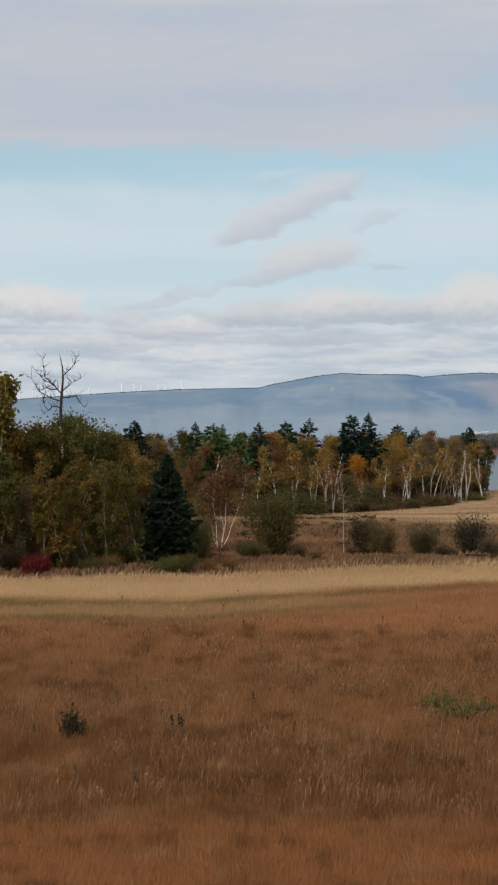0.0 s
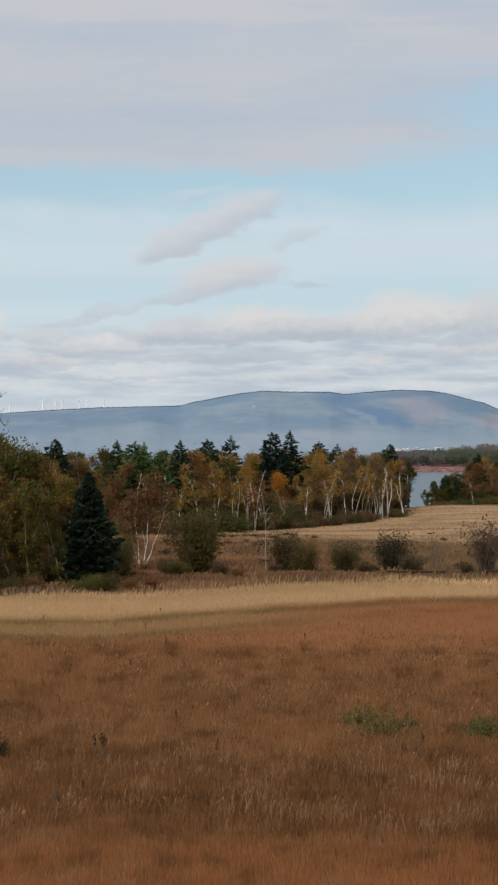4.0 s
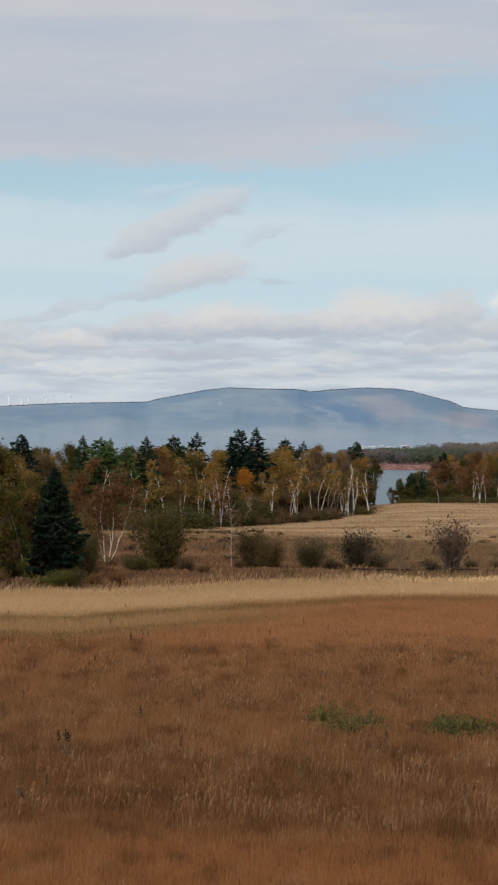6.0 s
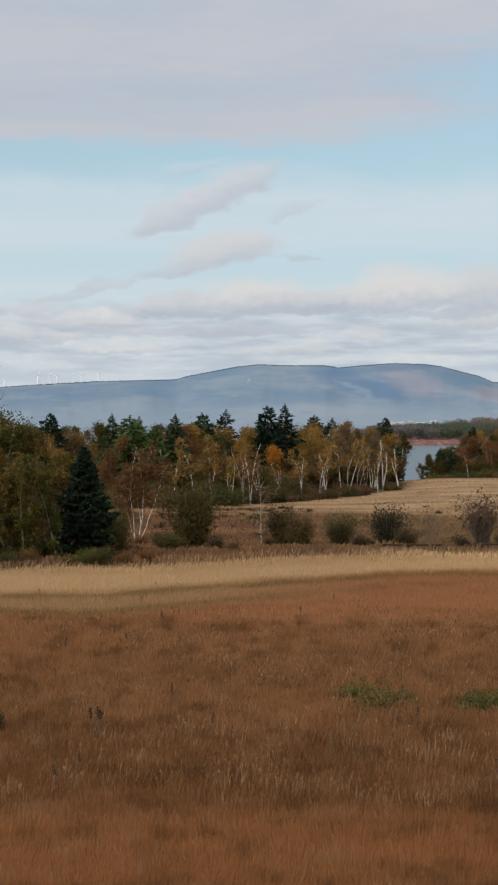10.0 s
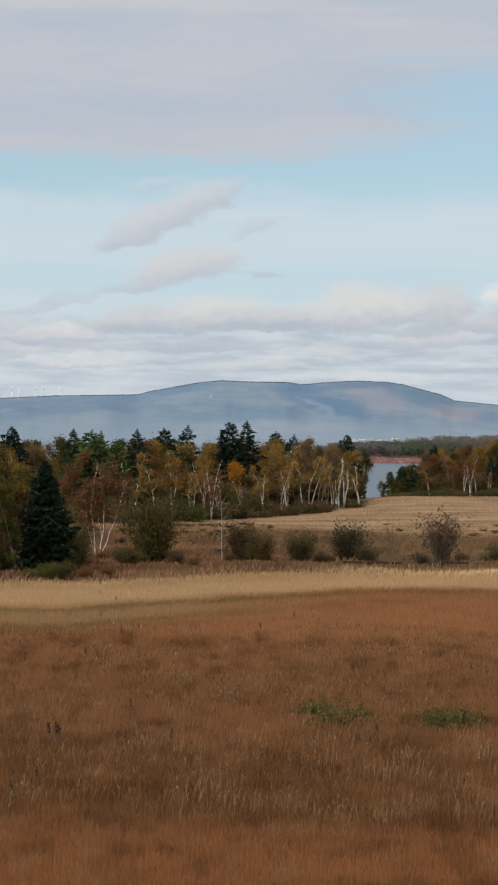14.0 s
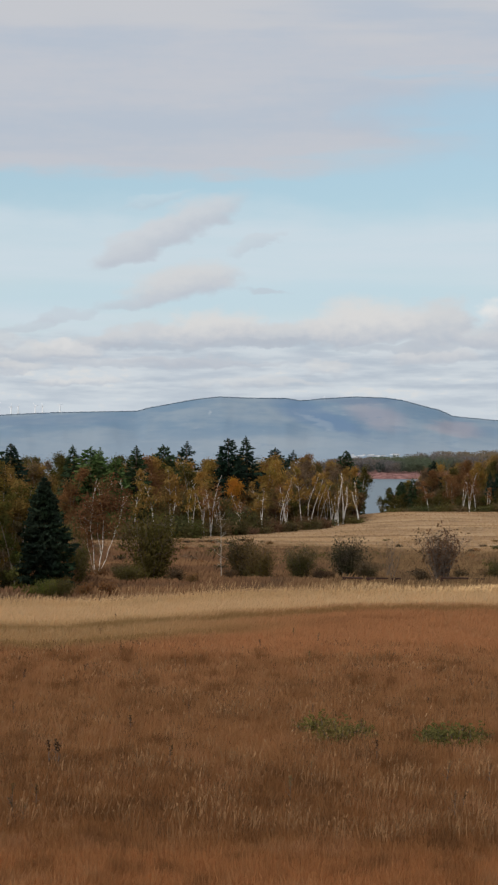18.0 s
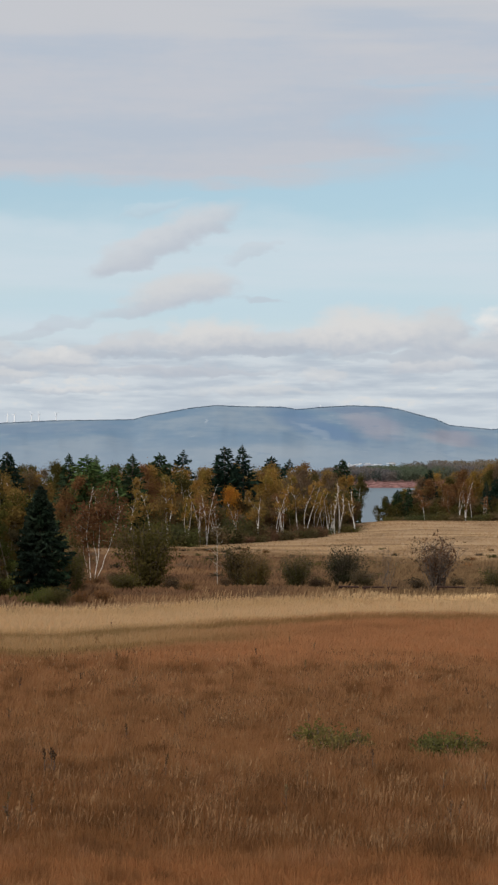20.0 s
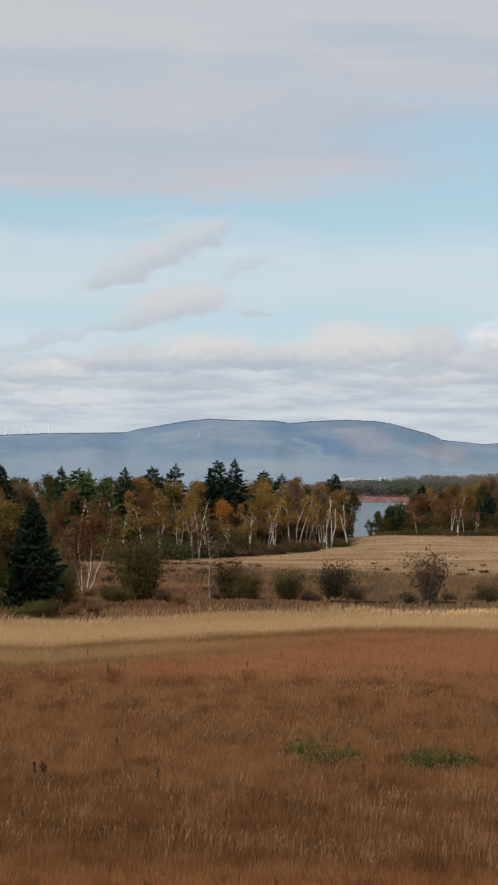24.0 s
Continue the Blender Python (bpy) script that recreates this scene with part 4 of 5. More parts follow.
# ---------------------------------------------------------------- grass of the meadow
def patches(x, y, size, seed):
    """Soft random values from 0 to 1 that change over about that many metres."""
    T = rng_of(seed).random((64, 64))
    a, c = x / size, y / size
    i, j = np.floor(a).astype(int), np.floor(c).astype(int)
    f, h = a - i, c - j
    f, h = f * f * (3 - 2 * f), h * h * (3 - 2 * h)
    return ((T[i % 64, j % 64] * (1 - f) + T[(i + 1) % 64, j % 64] * f) * (1 - h) + (T[i % 64, (j + 1) % 64] * (1 - f) + T[(i + 1) % 64, (j + 1) % 64] * f) * h)


def meadow_end(x):
    """Where the meadow gives way to scrub; nearer in front of the thicket."""
    return 81.5 + 0.12 * x - 5.2 * sm(-x, 0.5, 6.5)


def build_grass():
    rng = rng_of(11)
    n = 760000
    d = 19.0 * (92.0 / 19.0) ** rng.random(n)
    az = np.radians(-11.9 + 21.9 * rng.random(n))
    x, y = d * np.sin(az), d * np.cos(az)
    end = meadow_end(x) + 0.7 * np.sin(x * 0.5) + 1.5 * rng.random(n)
    ok = y < end
    x, y, d, end = x[ok], y[ok], d[ok], end[ok]
    n = len(x)
    z = ground_z(x, y)
    lump = 0.5 * patches(x, y, 0.45, 1) + 0.5 * patches(x, y * 0.6, 1.3, 2)
    calm = sm(y, 60, 70)
    short = 1 - 0.48 * sm(-y, -56, -31)
    hgt = short * (0.31 + (0.24 - 0.1 * calm) * (lump - 0.4) + 0.07 * rng.random(n)) + 0.14 * rng.random(n) ** 7 * (1 - 0.6 * calm) + 0.24 * sm(y, 56, 76)
    hgt = hgt * (1 + 0.2 * sm(y - end, -3, 0) * rng.random(n))
    w = 0.0013 + 0.00009 * d
    turn = rng.random(n) * math.pi
    sx, sy = np.cos(turn) * w, np.sin(turn) * w
    lean = 0.07 + 0.15 * rng.normal(size=n) + 0.3 * (patches(x, y, 0.8, 3) - 0.5) + 0.04 * calm
    lx, ly = hgt * lean, hgt * 0.28 * rng.normal(size=n)
    V = np.empty((n, 4, 3))
    V[:, 0] = np.stack([x - sx * 0.7, y - sy * 0.7, z - 0.03], 1)
    V[:, 1] = np.stack([x + sx * 0.7, y + sy * 0.7, z - 0.03], 1)
    V[:, 2] = np.stack([x + lx + sx * 0.6, y + ly + sy * 0.6, z + hgt], 1)
    V[:, 3] = np.stack([x + lx * 0.8 - sx * 0.9, y + ly * 0.8 - sy * 0.9, z + hgt * 0.85], 1)
    tagged(new("meadow_grass", quads("meadow_grass", V, GRASS)), "tall dry russet and tan meadow grass", "grass", kind="stuff")
    # seed heads on some of the stalks
    thick = patches(x, y * 0.5, 1.6, 5)
    pick = (rng.random(n) < 0.003 + 0.05 * sm(thick, 0.5, 0.85) + 0.022 * sm(y, 30, 33) * sm(-y, -50, -42)) & (hgt > 0.36) & (y < 62)
    C = V[pick, 2]
    m = len(C)
    D = np.stack([lx[pick] * 1.5 + 0.05 * rng.normal(size=m), ly[pick], hgt[pick]], 1)
    size = 0.04 + 0.06 * rng.random(m)
    heads = cards(C - D * 0.05, D, size, 0.006 + 0.00034 * d[pick], rng)
    tagged(new("seed_heads", quads("seed_heads", heads, SEED)), "dark and straw-coloured seed heads of meadow grass", "grass", kind="stuff")


def build_scrub_grass():
    """Tussocks on the fallow ground beyond the meadow."""
    rng = rng_of(12)
    n = 140000
    d = 78 * (265.0 / 78) ** rng.random(n)
    az = np.radians(-11.9 + 21.9 * rng.random(n))
    x, y = d * np.sin(az), d * np.cos(az)
    z = ground_z(x, y)
    keep = (y > 88 - 8 * sm(-x, 1, 7)) & (rng.random(n) > 0.95 * sm(y + 70 * (patches(x * 0.35, y, 9.0, 7) - 0.5), 145, 205))
    x, y, z, d = x[keep], y[keep], z[keep], d[keep]
    n = len(x)
    c = np.sin(x * 0.55 + 1.7 * np.sin(y * 0.13)) * np.sin(y * 0.21 + np.sin(x * 0.3))
    hgt = (0.16 + 0.26 * np.clip(c, 0, 1) + 0.2 * rng.random(n)) * (1 - 0.75 * sm(y, 150, 185))
    w = 0.012 + 0.0002 * d
    turn = rng.random(n) * math.pi
    sx, sy = np.cos(turn) * w, np.sin(turn) * w
    lx = hgt * (0.2 + 0.3 * rng.normal(size=n))
    V = np.empty((n, 4, 3))
    V[:, 0] = np.stack([x - sx, y - sy, z - 0.03], 1)
    V[:, 1] = np.stack([x + sx, y + sy, z - 0.03], 1)
    V[:, 2] = np.stack([x + lx + sx * 0.5, y, z + hgt], 1)
    V[:, 3] = np.stack([x + lx - sx * 0.5, y, z + hgt * 0.85], 1)
    tagged(new("scrub_grass", quads("scrub_grass", V, GROUND)), "brown tussocks of rough grass on fallow ground", "grass", kind="stuff")


def build_stubble():
    """Fine short stubble on the pale field."""
    rng = rng_of(26)
    n = 60000
    d = 165 + 120 * rng.random(n) ** 1.1
    az = np.radians(-5.5 + 15.5 * rng.random(n))
    x, y = d * np.sin(az), d * np.cos(az)
    C = np.stack([x, y, ground_z(x, y) - 0.02], 1)
    D = np.stack([0.4 * rng.normal(size=n), 0.2 * rng.normal(size=n), np.ones(n)], 1)
    h = 0.05 + 0.13 * patches(x * 0.5, y * 0.25, 2.2, 8) ** 2 + 0.03 * rng.random(n)
    tagged(new("field_stubble", quads("field_stubble", cards(C, D, h, 0.09, rng), GROUND)), "short pale stubble of a mown field", "grass", kind="stuff")


build_stubble()


def build_reeds():
    """Taller plumed stalks along the far edge of the meadow."""
    rng = rng_of(13)
    n = 5200
    x = -19 + 33 * rng.random(n)
    y = meadow_end(x) + 4.0 * rng.random(n)
    thick_x = 0.03 + 0.55 * sm(x, -8, -4) * (0.3 + 0.7 * patches(x, y, 1.5, 9))
    ok = rng.random(n) < thick_x
    x, y = x[ok], y[ok]
    n = len(x)
    z = ground_z(x, y)
    C = np.stack([x, y, z - 0.03], 1)
    h = 0.4 + 0.6 * rng.random(n) ** 2
    D = np.stack([0.12 + 0.16 * rng.normal(size=n), 0.1 * rng.normal(size=n), np.ones(n)], 1)
    stalk = cards(C, D, h, 0.012, rng)
    D2 = D + np.array([0.2, 0, 0])
    plume = cards(C + D / np.linalg.norm(D, axis=1)[:, None] * (h * 0.8)[:, None], D2, h * 0.2, 0.022, rng)
    tagged(new("reed_fringe", quads("reed_fringe", np.concatenate([stalk, plume]), REED)), "tall tan plumed reeds edging the meadow", "grass", kind="stuff")


def build_near_grass():
    """Short grass on the rise where the camera stands."""
    rng = rng_of(23)
    n = 90000
    a, d = 2 * math.pi * rng.random(n), 22 * np.sqrt(rng.random(n))
    x, y = d * np.sin(a), d * np.cos(a)
    keep = (np.abs(a - math.pi) < math.pi - 0.25) | (d < 19)
    x, y = x[keep], y[keep]
    C = np.stack([x, y, ground_z(x, y) - 0.02], 1)
    m = len(x)
    D = np.stack([0.1 + 0.3 * rng.normal(size=m), 0.3 * rng.normal(size=m), np.ones(m)], 1)
    h = (0.10 + 0.22 * patches(x, y, 0.7, 4)) * (0.6 + 0.6 * rng.random(m))
    tagged(new("short_grass", quads("short_grass", cards(C, D, h, 0.010, rng), GRASS)), "short dry brown grass on a low rise", "grass", kind="stuff")


build_grass()
build_near_grass()
build_scrub_grass()
build_reeds()


# ---------------------------------------------------------------- weeds in the meadow
def build_weeds():
    rng = rng_of(14)
    protos = []
    for k in range(4):
        t = Tubes()
        path = bend((0, 0, 0), (0.1, 0, 1), 0.85, rng, 5, 0.06)
        t.limb(path, [0.012, 0.011, 0.009, 0.008, 0.006, 0.003], 5)
        for b in range(4):
            t.limb(bend(path[2 + b % 3], (rng.normal(), rng.normal(), 1.2), 0.22, rng, 2, 0.1), [0.006, 0.005, 0.002], 4)
        m = 44
        u = 0.68 + 0.32 * rng.random(m)
        P = np.array(path)
        C = np.stack([np.interp(u * 5, range(6), P[:, a]) for a in range(3)], 1) + rng.normal(size=(m, 3)) * 0.018
        D = rng.normal(size=(m, 3)) + np.array([0, 0, 1.0])
        protos.append((t.mesh("stalk", BARK), quads("seed_head", cards(C, D, 0.05, 0.022, rng), LEAF)))
    spots = [(-5.50, 38.6), (-5.62, 38.8), (-5.78, 38.7), (-0.20, 54), (-0.12, 55), (0.06, 60), (2.71, 74), (2.07, 51), (-2.17, 66), (-4.73, 54), (3.65, 42.5), (-1.66, 47), (-6.53, 52)]
    for k in range(46):
        spots.append((-11.0 + 20 * rng.random(), 33 + 39 * rng.random() ** 1.3))
    for k, (az, d) in enumerate(spots):
        s = 0.5 + 0.25 * rng.random() if k > 2 else 0.8
        grow("dock_stalk", protos[k % 4], az, d, None, 1.0, (0.035, 0.022, 0.015) if k < 3 else ((0.11, 0.062, 0.036), (0.19, 0.11, 0.06), (0.26, 0.16, 0.085))[k % 3], ("dark brown", "brown", "light brown")[k % 3] + " seeding weed stalk in the meadow",
             "weed", "weed stalks of the meadow", names=("stalk", "seed_head"), wide=1.0).scale = (s, s, s)
    leafy = [make_shrub(150 + k, 0.55, 1.0, 900, 0.055, 16) for k in range(3)]
    rows = [(-8.70, 39.3, (0.045, 0.042, 0.02), 1.41), (-8.84, 39.5, (0.05, 0.04, 0.02), 1.5), (-8.97, 39.4, (0.045, 0.042, 0.02), 1.42)]
    for k in range(17):
        rows.append((1.95 + 2.05 * rng.random() ** 0.7, 41.6 + 2.0 * rng.random(), (0.15, 0.122, 0.044), 0.7 + 0.45 * rng.random()))
    for k in range(15):
        rows.append((5.2 + 2.0 * rng.random() ** 0.6, 41.2 + 1.5 * rng.random(), (0.125, 0.112, 0.038), 0.7 + 0.45 * rng.random()))
    for k, (az, d, c, s) in enumerate(rows):
        grow("leafy_weed", leafy[k % 3], az, d, None, 0.55, c, "low green leafy weed clump among dry grass", "weed", "green weeds of the meadow", names=("branchwork", "foliage")).scale = (s, s, s) if s < 1.4 else (0.55, 0.55, s)


def build_tussocks():
    """Coarser, darker and paler tufts that stand out of the meadow grass."""
    rng = rng_of(24)
    V = []
    for k in range(1000):
        d = 31 * (62.0 / 31) ** rng.random()
        a = radians(-11.4 + 21 * rng.random())
        x, y = d * math.sin(a), d * math.cos(a)
        if patches(np.array([x]), np.array([y * 0.5]), 3.0, 6)[0] < 0.42:
            continue
        m = 17
        C = np.stack([x + 0.16 * rng.normal(size=m), y + 0.2 * rng.normal(size=m), np.full(m, float(ground_z(x, y)))], 1)
        D = np.stack([0.12 + 0.22 * rng.normal(size=m), 0.15 * rng.normal(size=m), np.ones(m)], 1)
        h = 0.22 + 0.24 * rng.random(m)
        V.append(cards(C, D, h, 0.007 + 0.00014 * d, rng))
        tips = C + D / np.linalg.norm(D, axis=1)[:, None] * h[:, None]
        V.append(cards(tips, D, 0.03 + 0.04 * rng.random(m), 0.010 + 0.0002 * d, rng))
    mat, g = material("coarse_weed")
    c = g.mix(g.step(g.noise(place(g), 0.8, 2.0), 0.44, 0.58), (0.18, 0.092, 0.043), (0.30, 0.175, 0.088))
    finish(g, g.mix(1.0, c, g.mix(island(g), (0.6,) * 3, (1.4,) * 3), "MULTIPLY"), 0.9, spec=0.1, through_light=0.25)
    tagged(new("weed_tussocks", quads("weed_tussocks", np.concatenate(V), mat)), "coarse brown weed tufts among meadow grass", "grass", kind="stuff")


build_weeds()
build_tussocks()


# ---------------------------------------------------------------- dead tree, saplings, rail
def build_dead_tree():
    az, d = -9.16, 97.0
    x, y, z = spot(az, d)
    s, foot = 0.0290, EYE - z
    tree = tagged(new("dead_tree"), "leafless dark dead tree with forked crown over a thicket", "tree")
    tree.matrix_basis = pose(x, y, z, 0, 0, -az)
    rng = rng_of(15)

    def at(px, up):
        return Vector((px * s, 0, foot + up * s))

    low = Tubes()
    low.limb([(0.1, 0, -0.2), at(-2, -120), at(3, -50), at(0, 5)], [0.11, 0.10, 0.085, 0.08], 7)
    hang("trunk", low.mesh("trunk", GREYSTEM), tree, "pale peeling lower trunk")
    t = Tubes()
    t.limb([at(0, 5), at(-1, 35), at(1, 65), at(3, 90), at(2, 110), at(-3, 133)], [0.085, 0.08, 0.07, 0.05, 0.035, 0.015], 6)
    upper = hang("upper_trunk", t.mesh("upper_trunk", DEADWOOD), tree)
    limbs = (((2, 92), (14, 105), (27, 128)), ((2, 70), (18, 82), (34, 91)), ((0, 62), (-14, 80), (-28, 92), (-33, 124)), ((-1, 50), (-18, 57), (-36, 66), (-52, 90)),
             ((-2, 38), (-16, 40), (-30, 28)), ((2, 55), (25, 58), (40, 40)), ((-14, 80), (-28, 84), (-44, 104)), ((-28, 60), (-30, 46)), ((-8, 72), (-26, 74), (-36, 70)))
    for row in limbs:
        u = Tubes()
        pts = []
        for a, c in zip(row, row[1:]):
            for f in (0, 0.5):
                p = at(*a).lerp(at(*c), f)
                pts.append(p + Vector((rng.normal() * 0.03, rng.normal() * 0.2 * len(pts), rng.normal() * 0.03)))
        pts.append(at(*row[-1]) + Vector((0, rng.normal() * 0.6, 0)))
        n = len(pts)
        u.limb(pts, [0.038 * (1 - 0.8 * i / n) for i in range(n)], 5)
        for i in range(1, n):
            for _ in range(4):
                tw = bend(pts[i], (rng.normal(), rng.normal(), 0.9), 0.35 + 0.4 * rng.random(), rng, 3, 0.25)
                u.limb(tw, [0.014, 0.010, 0.007, 0.004], 4)
        hang("limb", u.mesh("limb", DEADWOOD), upper)


def build_sapling(az, d, h, seed, label):
    rng = rng_of(seed)
    x, y, z = spot(az, d)
    tree = tagged(new("bare_sapling"), label, "tree", "bare saplings")
    tree.matrix_basis = pose(x, y, z)
    t = Tubes()
    path = bend((0, 0, -0.1), (rng.normal() * 0.05, 0, 1), h, rng, 9, 0.06)
    t.limb(path, [0.024 - 0.0022 * i for i in range(10)], 5)
    hang("trunk", t.mesh("trunk", GREYSTEM), tree)
    u = Tubes()
    for k in range(16):
        i = 2 + k % 6
        w = rng.normal(size=2)
        u.limb(bend(path[i], (w[0], w[1], 0.9), h * 0.13, rng, 3, 0.3), [0.014, 0.011, 0.008, 0.004], 4)
    hang("branchwork", u.mesh("branchwork", GREYSTEM), tree)


build_dead_tree()
build_sapling(-0.59, 104, 4.6, 34, "thin pale leafless sapling beyond the meadow")
build_sapling(-8.46, 97, 6.4, 33, "thin grey leafless sapling in the thicket")


def build_rail():
    """A low dark rail of short lengths on blocks behind the meadow."""
    rng = rng_of(16)
    rail = tagged(new("low_rail"), "long low dark weathered rail behind the meadow grass", "rail")
    rail.matrix_basis = pose(*spot(2.96, 100))
    o = Vector(spot(2.96, 100))
    inverse = rail.matrix_basis.inverted()
    x = o.x
    while x < 17.5:
        ln = 0.5 + 1.3 * rng.random()
        if not (8.2 < x < 9.0 or 12.4 < x < 13.0):
            y = 98.5
            z = float(ground_z(x, y)) + 0.40
            bm = bmesh.new()
            bmesh.ops.create_cube(bm, size=1, matrix=Matrix.LocRotScale((x + ln / 2, y, z + 0.02 * rng.normal()), Euler((0.2 * rng.normal(), 0.02 * rng.normal(), 0)), (ln - 0.16, 0.14, 0.075)))
            bmesh.ops.bevel(bm, geom=bm.edges[:], offset=0.02, segments=1, affect="EDGES")
            bmesh.ops.create_cube(bm, size=1, matrix=pose(x + 0.2, y, z - 0.23) @ Matrix.Diagonal((0.2, 0.2, 0.4, 1)))
            bm.transform(inverse)
            me = bpy.data.meshes.new("beam")
            bm.to_mesh(me)
            bm.free()
            me.materials.append(SOIL)
            hang("beam", me, rail)
        x += ln


build_rail()


# ---------------------------------------------------------------- far shore, village, turbines
def m_far_woods():
    mat, g = material("far_woods")
    r = island(g)
    x, y, z = g.split(place(g))
    n = g.noise(place(g), 0.03, 4.0)
    # the leaf tones are greyed and lifted to stand in for haze
    c = g.mix(g.step(n, 0.4, 0.6), (0.165, 0.155, 0.155), (0.205, 0.172, 0.145))
    k = g.noise(g.xyz(x, g.m("MULTIPLY", y, 0.3), 0.0), 0.16, 2.0)
    c = g.mix(g.step(k, 0.58, 0.66), c, (0.065, 0.082, 0.07))
    c = g.mix(g.m("MULTIPLY", g.step(x, 88.0, 98.0), g.step(x, 135.0, 115.0, 0.0, 0.8)), c, (0.10, 0.135, 0.078))
    c = g.mix(g.step(x, 130.0, 170.0, 0.0, 0.4), c, (0.26, 0.20, 0.10))
    finish(g, g.mix(1.0, c, g.mix(r, (0.95,) * 3, (1.05,) * 3), "MULTIPLY"), 0.9, spec=0.0, through_light=0.5)
    return mat


def build_far_shore():
    rng = rng_of(17)
    x0 = 56
    # red cliff
    V, F = [], []
    cols = 150
    for i in range(cols):
        x = x0 + i * 1.3
        for k in range(5):
            h = k / 4
            jag = 1.6 * noise.fractal(Vector((x * 0.12, h * 1.3, 2.0)), 0.8, 2.0, 4)
            top = 3.2 + 0.6 * noise.noise(Vector((x * 0.05, 9, 0))) + 0.4 * noise.noise(Vector((x * 0.4, 5, 0)))
            V.append((x, 1078 + 9 * h + jag * 2, -0.6 + (top + 0.6) * (h ** 0.8 if k else 0)))
    for i in range(cols - 1):
        for k in range(4):
            F.append((i * 5 + k, (i + 1) * 5 + k, (i + 1) * 5 + k + 1, i * 5 + k + 1))
    mat, g = material("red_rock")
    x, y, z = g.split(place(g))
    n = g.noise(g.xyz(g.m("MULTIPLY", x, 0.4), y, g.m("MULTIPLY", z, 2.5)), 0.7, 5.0, 0.65)
    finish(g, g.mix(g.step(n, 0.36, 0.62), (0.11, 0.048, 0.046), (0.29, 0.155, 0.14)), 0.9, n, 0.8)
    tagged(new("sea_cliff", solid("sea_cliff", V, F, mat, False)), "low red sandstone cliff along the far shore", "cliff", kind="structure")
    # woods above it
    n = 1500
    x = x0 + 2 + 300 * rng.random(n) ** 1.1
    y = 1094 + 420 * rng.random(n) ** 1.8
    ok = x > x0 + 3
    x, y = x[ok], y[ok]
    parts = []
    for a, c in zip(x, y):
        z = float(ground_z(a, c))
        h = 5.0 + 2.5 * rng.random() - 1.2 * math.exp(-((a - x0) / 12.0) ** 2) + 2.5 * sm(a, 95, 140)
        m = 75
        o = np.clip(rng.normal(size=(m, 3)), -1.5, 1.5) * np.array([1.7, 1.7, h * 0.26])
        C = np.array([a, c, z + h * 0.58]) + o
        C[:, 2] = np.maximum(C[:, 2], z + 0.2)
        parts.append(cards(C, rng.normal(size=(m, 3)), 0.85, 0.75, rng))
    tagged(new("far_woods", quads("far_woods", np.concatenate(parts), m_far_woods())), "grey-brown autumn woods along the far shore, haze in their colour", "woods", kind="stuff")


def build_village():
    rng = rng_of(18)
    for k in range(40):
        az = 3.0 + 1.75 * rng.random() if k < 36 else 6.2 + 2.6 * rng.random()
        d = 3085 + 40 * rng.random()
        x, y = d * math.sin(radians(az)), d * math.cos(radians(az))
        z = hill_z(az, d)
        w, h = 3.0 + 8.0 * rng.random() ** 2, 0.7 + 1.0 * rng.random()
        house = tagged(new("house"), "tiny white house of a village across the bay", "house", "village across the bay")
        house.matrix_basis = pose(x, y, z, 0, 0, -az)
        body = [(sx * w / 2, sy * 2, sz) for sx in (-1, 1) for sy in (-1, 1) for sz in (-3, h)]
        hang("wall", solid("wall", body, [(0, 1, 3, 2), (4, 6, 7, 5), (0, 4, 5, 1), (2, 3, 7, 6), (1, 5, 7, 3), (0, 2, 6, 4)], PALEWALL, False), house)
        roof = [(-w / 2 - 0.2, -2.3, h), (w / 2 + 0.2, -2.3, h), (w / 2 + 0.2, 2.3, h), (-w / 2 - 0.2, 2.3, h), (-w / 2 - 0.2, 0, h + 0.8), (w / 2 + 0.2, 0, h + 0.8)]
        hang("roof", solid("roof", roof, [(0, 1, 5, 4), (2, 3, 4, 5), (0, 4, 3), (1, 2, 5), (3, 2, 1, 0)], ROOF if k % 3 else PALEWALL, False), house)


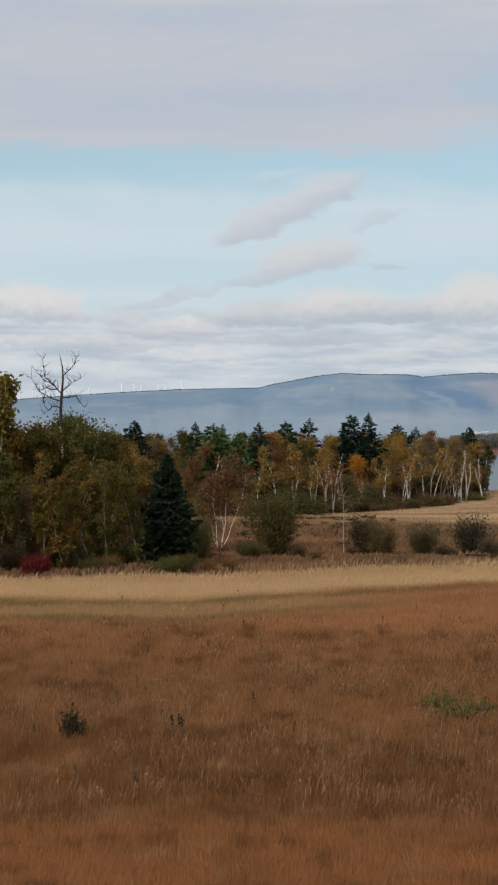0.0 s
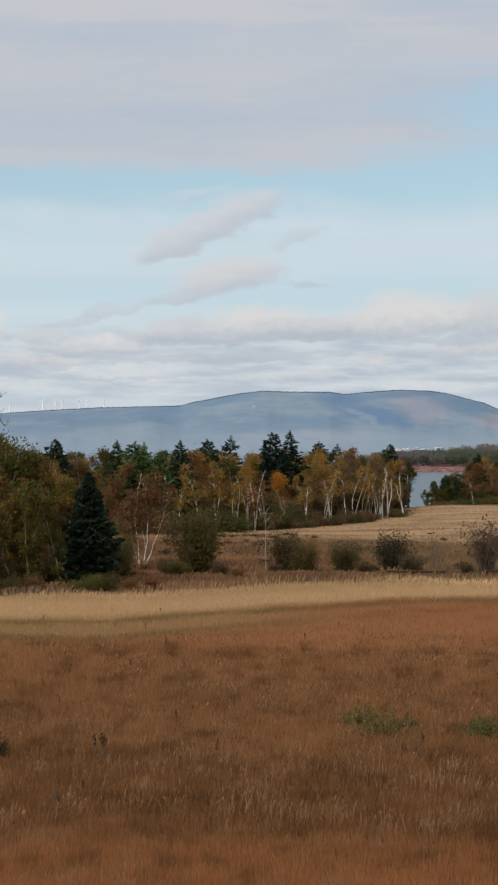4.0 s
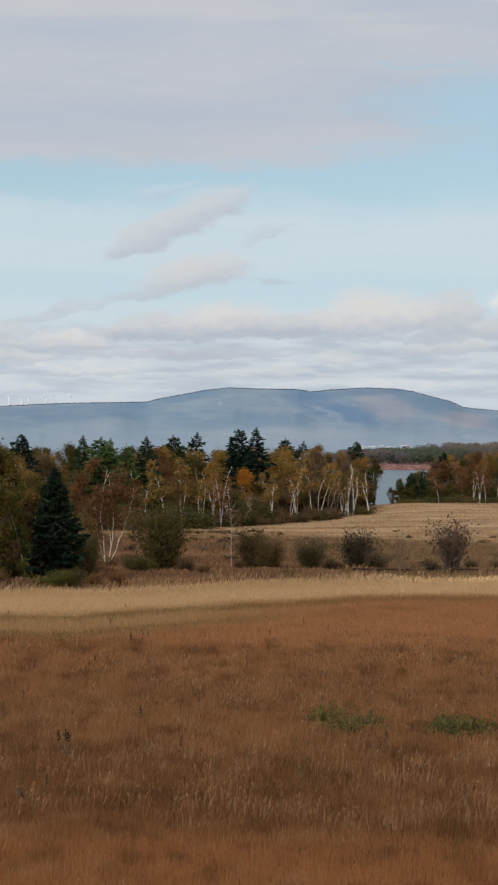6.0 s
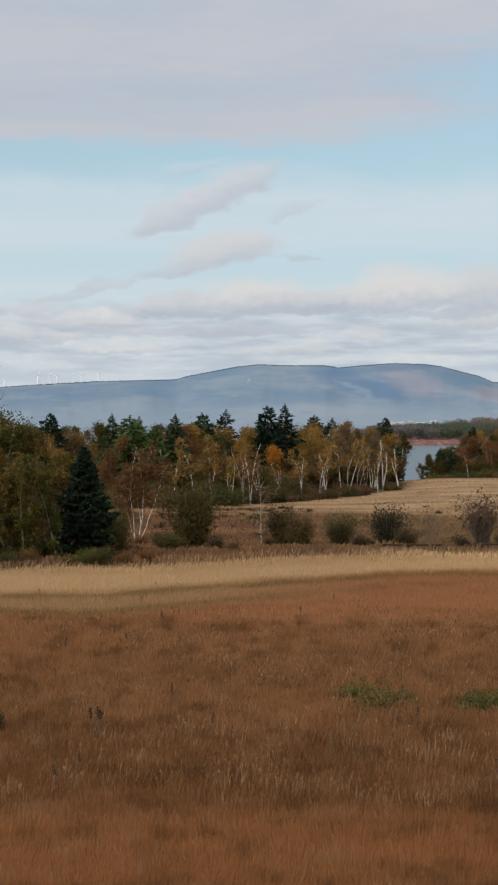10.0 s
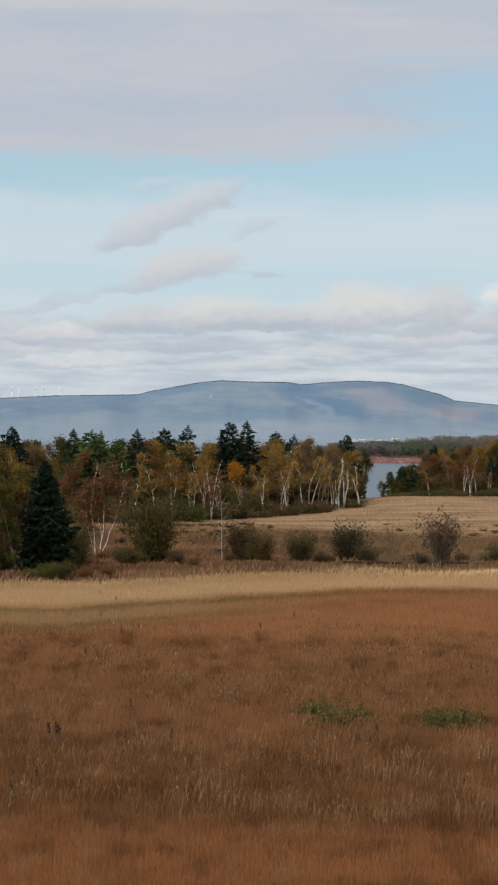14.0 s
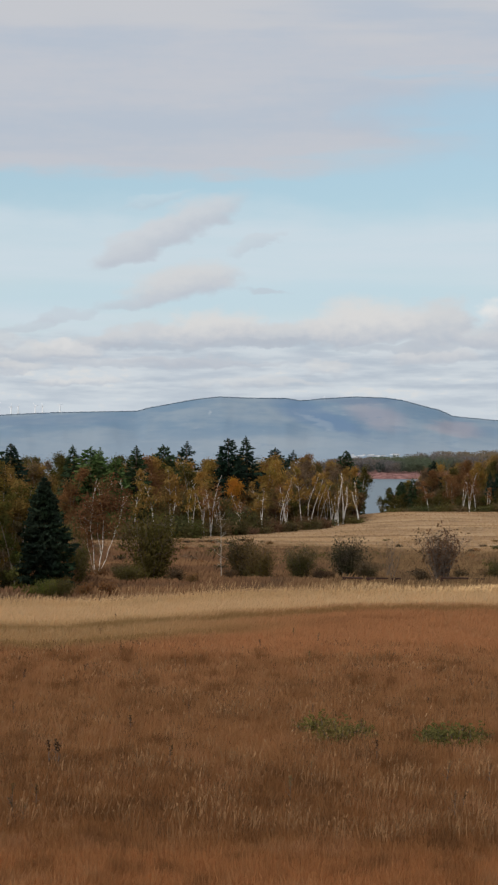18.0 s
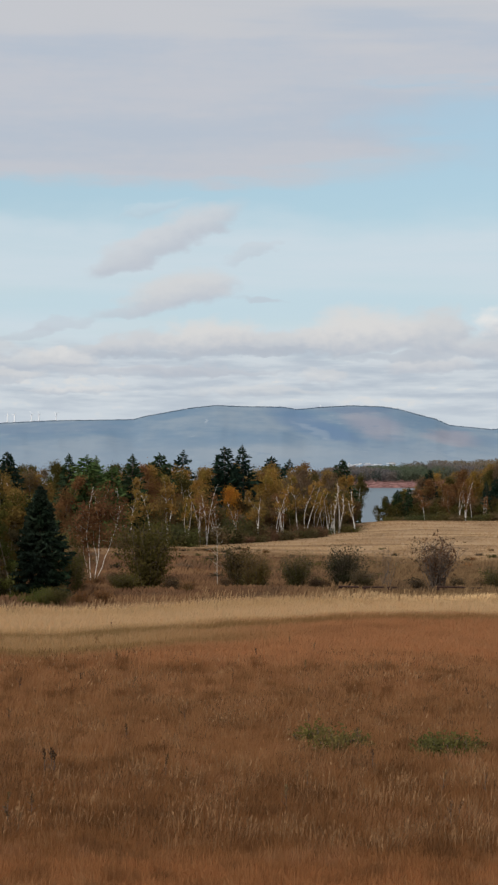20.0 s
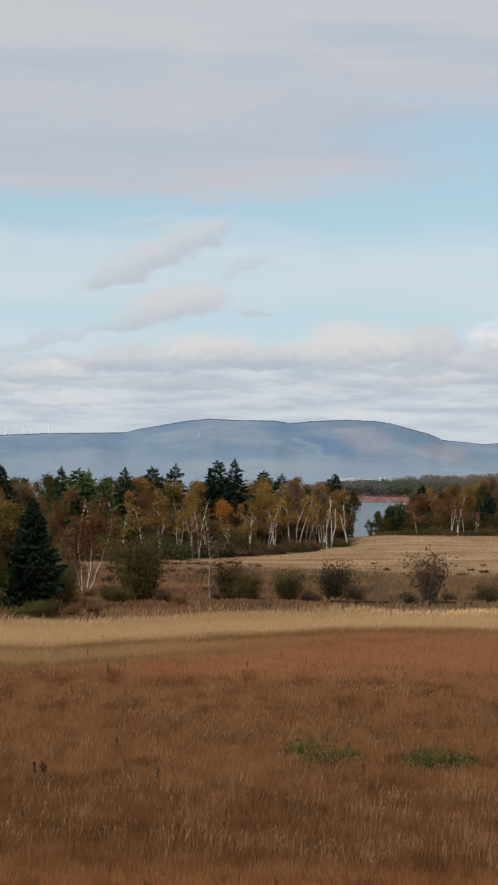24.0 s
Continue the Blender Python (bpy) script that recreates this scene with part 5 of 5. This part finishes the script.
def build_turbines():
    d, H = 4360.0, 17.0
    t = Tubes()
    t.limb([(0, 0, -3), (0, 0, H * 0.5), (0, 0, H)], [1.7, 1.5, 1.2], 8)
    tower = t.mesh("tower", WHITE)
    n = Tubes()
    n.limb([(0, -1.4, H), (0, -1.2, H), (0, 1.2, H), (0, 1.4, H)], [0.3, 0.5, 0.5, 0.2], 8)
    nacelle = n.mesh("nacelle", WHITE)
    n = Tubes()
    n.limb([(0, -2.0, H), (0, -1.8, H), (0, -1.4, H)], [0.2, 0.5, 0.5], 8)
    hub_mesh = n.mesh("hub", WHITE)
    rng = rng_of(19)
    for az, el in ((-10.39, 1.01), (-10.00, 1.03), (-7.33, 1.16), (-6.96, 1.20), (-6.75, 1.20), (-6.24, 1.23), (-6.02, 1.23), (-5.50, 1.25), (-8.32, 1.11), (2.21, 1.62), (2.48, 1.68)):
        turbine = tagged(new("wind_turbine"), "white three-bladed wind turbine on a far ridge", "wind turbine", "wind farm on the ridge")
        k = 0.35 if az > 0 else 1.3 if az == -7.33 else 1.0
        turbine.matrix_basis = pose(d * math.sin(radians(az)), d * math.cos(radians(az)), EYE + d * math.tan(radians(el)) - 1.5, 0, 0, -az) @ Matrix.Diagonal((k, k, k, 1))
        hang("tower", tower, turbine)
        hang("nacelle", nacelle, turbine)
        hub = hang("hub", hub_mesh, turbine)
        a0 = rng.random() * 120
        for q in range(3):
            a = radians(a0 + 120 * q)
            b = Tubes()
            w = Vector((math.sin(a), 0, math.cos(a)))
            c = Vector((0, -1.5, H))
            b.limb([c, c + w * 2, c + w * 7.5], [0.4, 0.6, 0.2], 5)
            hang("blade", b.mesh("blade", WHITE), hub)


def build_ridge_forest():
    """Small dark conifers along the mountain's crest."""
    rng = rng_of(25)
    n = 7000
    az = -13 + 25 * rng.random(n)
    C = np.empty((n, 3))
    for k, a in enumerate(az):
        C[k] = (4345 * math.sin(radians(a)), 4345 * math.cos(radians(a)), hill_z(a, 4350) - 1.2)
    D = np.tile(np.array([0.0, 0.0, 1.0]), (n, 1))
    V = cards(C, D, 1.9 + 0.9 * rng.random(n), 1.8, rng)
    mat, g = material("hazed_conifer")
    # needle colours carry the same blue distance haze as the slopes
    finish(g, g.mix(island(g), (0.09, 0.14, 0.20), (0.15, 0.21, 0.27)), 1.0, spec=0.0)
    tagged(new("ridge_forest", quads("ridge_forest", V, mat)), "dark conifer fringe along a far mountain crest, tinted with haze blue", "woods", kind="stuff")


build_far_shore()
build_ridge_forest()
build_village()
build_turbines()
# low bushes in front of the thicket
for az, d, h, k, c, word in ((-9.86, 84, 1.1, 0, CRIMSON, "crimson-leaved"), (-10.12, 84.5, 0.8, 1, CRIMSON, "crimson-leaved"), (-5.84, 84, 1.0, 1, (0.115, 0.115, 0.03), "light green"), (-6.36, 84, 0.7, 2, (0.14, 0.12, 0.03), "light green"),
                             (-5.42, 85, 1.0, 0, OLIVE, "olive"), (-4.05, 86, 0.8, 2, RUST, "reddish"), (-7.64, 84.5, 1.0, 2, RUST, "reddish"), (-8.32, 84, 0.9, 1, OLIVE, "olive"),
                             (-4.25, 110, 0.8, 2, RUST, "reddish"), (-4.56, 109, 0.6, 0, RUST, "reddish"), (-1.48, 98, 0.7, 1, RUST, "reddish"), (-4.73, 85, 0.8, 1, RUST, "reddish"), (7.84, 101, 1.5, 0, SAGE, "grey-green"),
                             (-0.35, 103, 0.8, 1, (0.10, 0.06, 0.032), "reddish"), (2.35, 103, 0.9, 0, (0.07, 0.045, 0.026), "dark brown"), (2.62, 104, 0.7, 1, (0.11, 0.065, 0.035), "reddish"), (3.75, 104, 1.3, 2, (0.09, 0.066, 0.036), "olive"),
                             (5.45, 103, 0.8, 0, (0.08, 0.055, 0.03), "dark brown"), (6.6, 103, 0.9, 1, (0.10, 0.07, 0.036), "olive"), (7.4, 102, 0.9, 2, (0.11, 0.07, 0.037), "reddish"), (-2.0, 102, 0.9, 0, (0.085, 0.056, 0.03), "dark brown"), (-3.6, 104, 1.1, 1, (0.11, 0.06, 0.036), "reddish"), (-3.2, 106, 0.8, 2, (0.07, 0.05, 0.026), "dark brown")):
    grow("low_bush", bushes[k], az, d, None, 3.0, c, word + " low bush beside the meadow", "bush", "low bushes", names=("branchwork", "foliage"), wide=1.3).scale = (h / 3 * 1.3, h / 3 * 1.3, h / 3)

# scattered tufts on the fallow and the stubble
rng = rng_of(21)
tuft = [make_shrub(160 + i, 0.8, 1.6, 420, 0.12, 14) for i in range(3)]
for k in range(118):
    d = 104 + 84 * rng.random() if k < 56 or k >= 74 else 192 + 10 * rng.random()
    az = -5.2 + 14 * rng.random()
    if 64 <= k < 74:
        az, d = -2.08 + 2.0 * (k - 64) / 10, 186 + 6 * rng.random()
    s = (0.3 + 0.4 * rng.random()) * (1.0 if d < 180 else 0.8)
    c = (TAUPE, RUST, (0.06, 0.045, 0.028), OLIVE)[k % 4]
    word = ("grey-brown", "rusty", "dark brown", "olive")[k % 4]
    grow("heath_tuft", tuft[k % 3], az, d, None, 0.8, c, word + " heath tuft on rough fallow ground", "tuft", "tufts of the fallow", names=("branchwork", "foliage")).scale = (s * 1.5, s * 1.5, s)

# undergrowth along the foot of the thicket
for k in range(17):
    az, d = -12.34 + 0.335 * k, 87.4 + 1.0 * math.sin(k * 2.1)
    h = 0.6 + 0.7 * math.sin(k * 4.7) ** 2
    c, word = (((0.055, 0.048, 0.016), "dark olive"), ((0.085, 0.048, 0.02), "rusty brown"), ((0.04, 0.032, 0.014), "dark brown"))[k % 3]
    grow("undergrowth_shrub", bushes[k % 3], az, d, None, 3.0, c, word + " shrub under a dense thicket", "bush", "undergrowth of the thicket", names=("branchwork", "foliage")).scale = (h / 3 * 1.5, h / 3 * 1.5, h / 3)
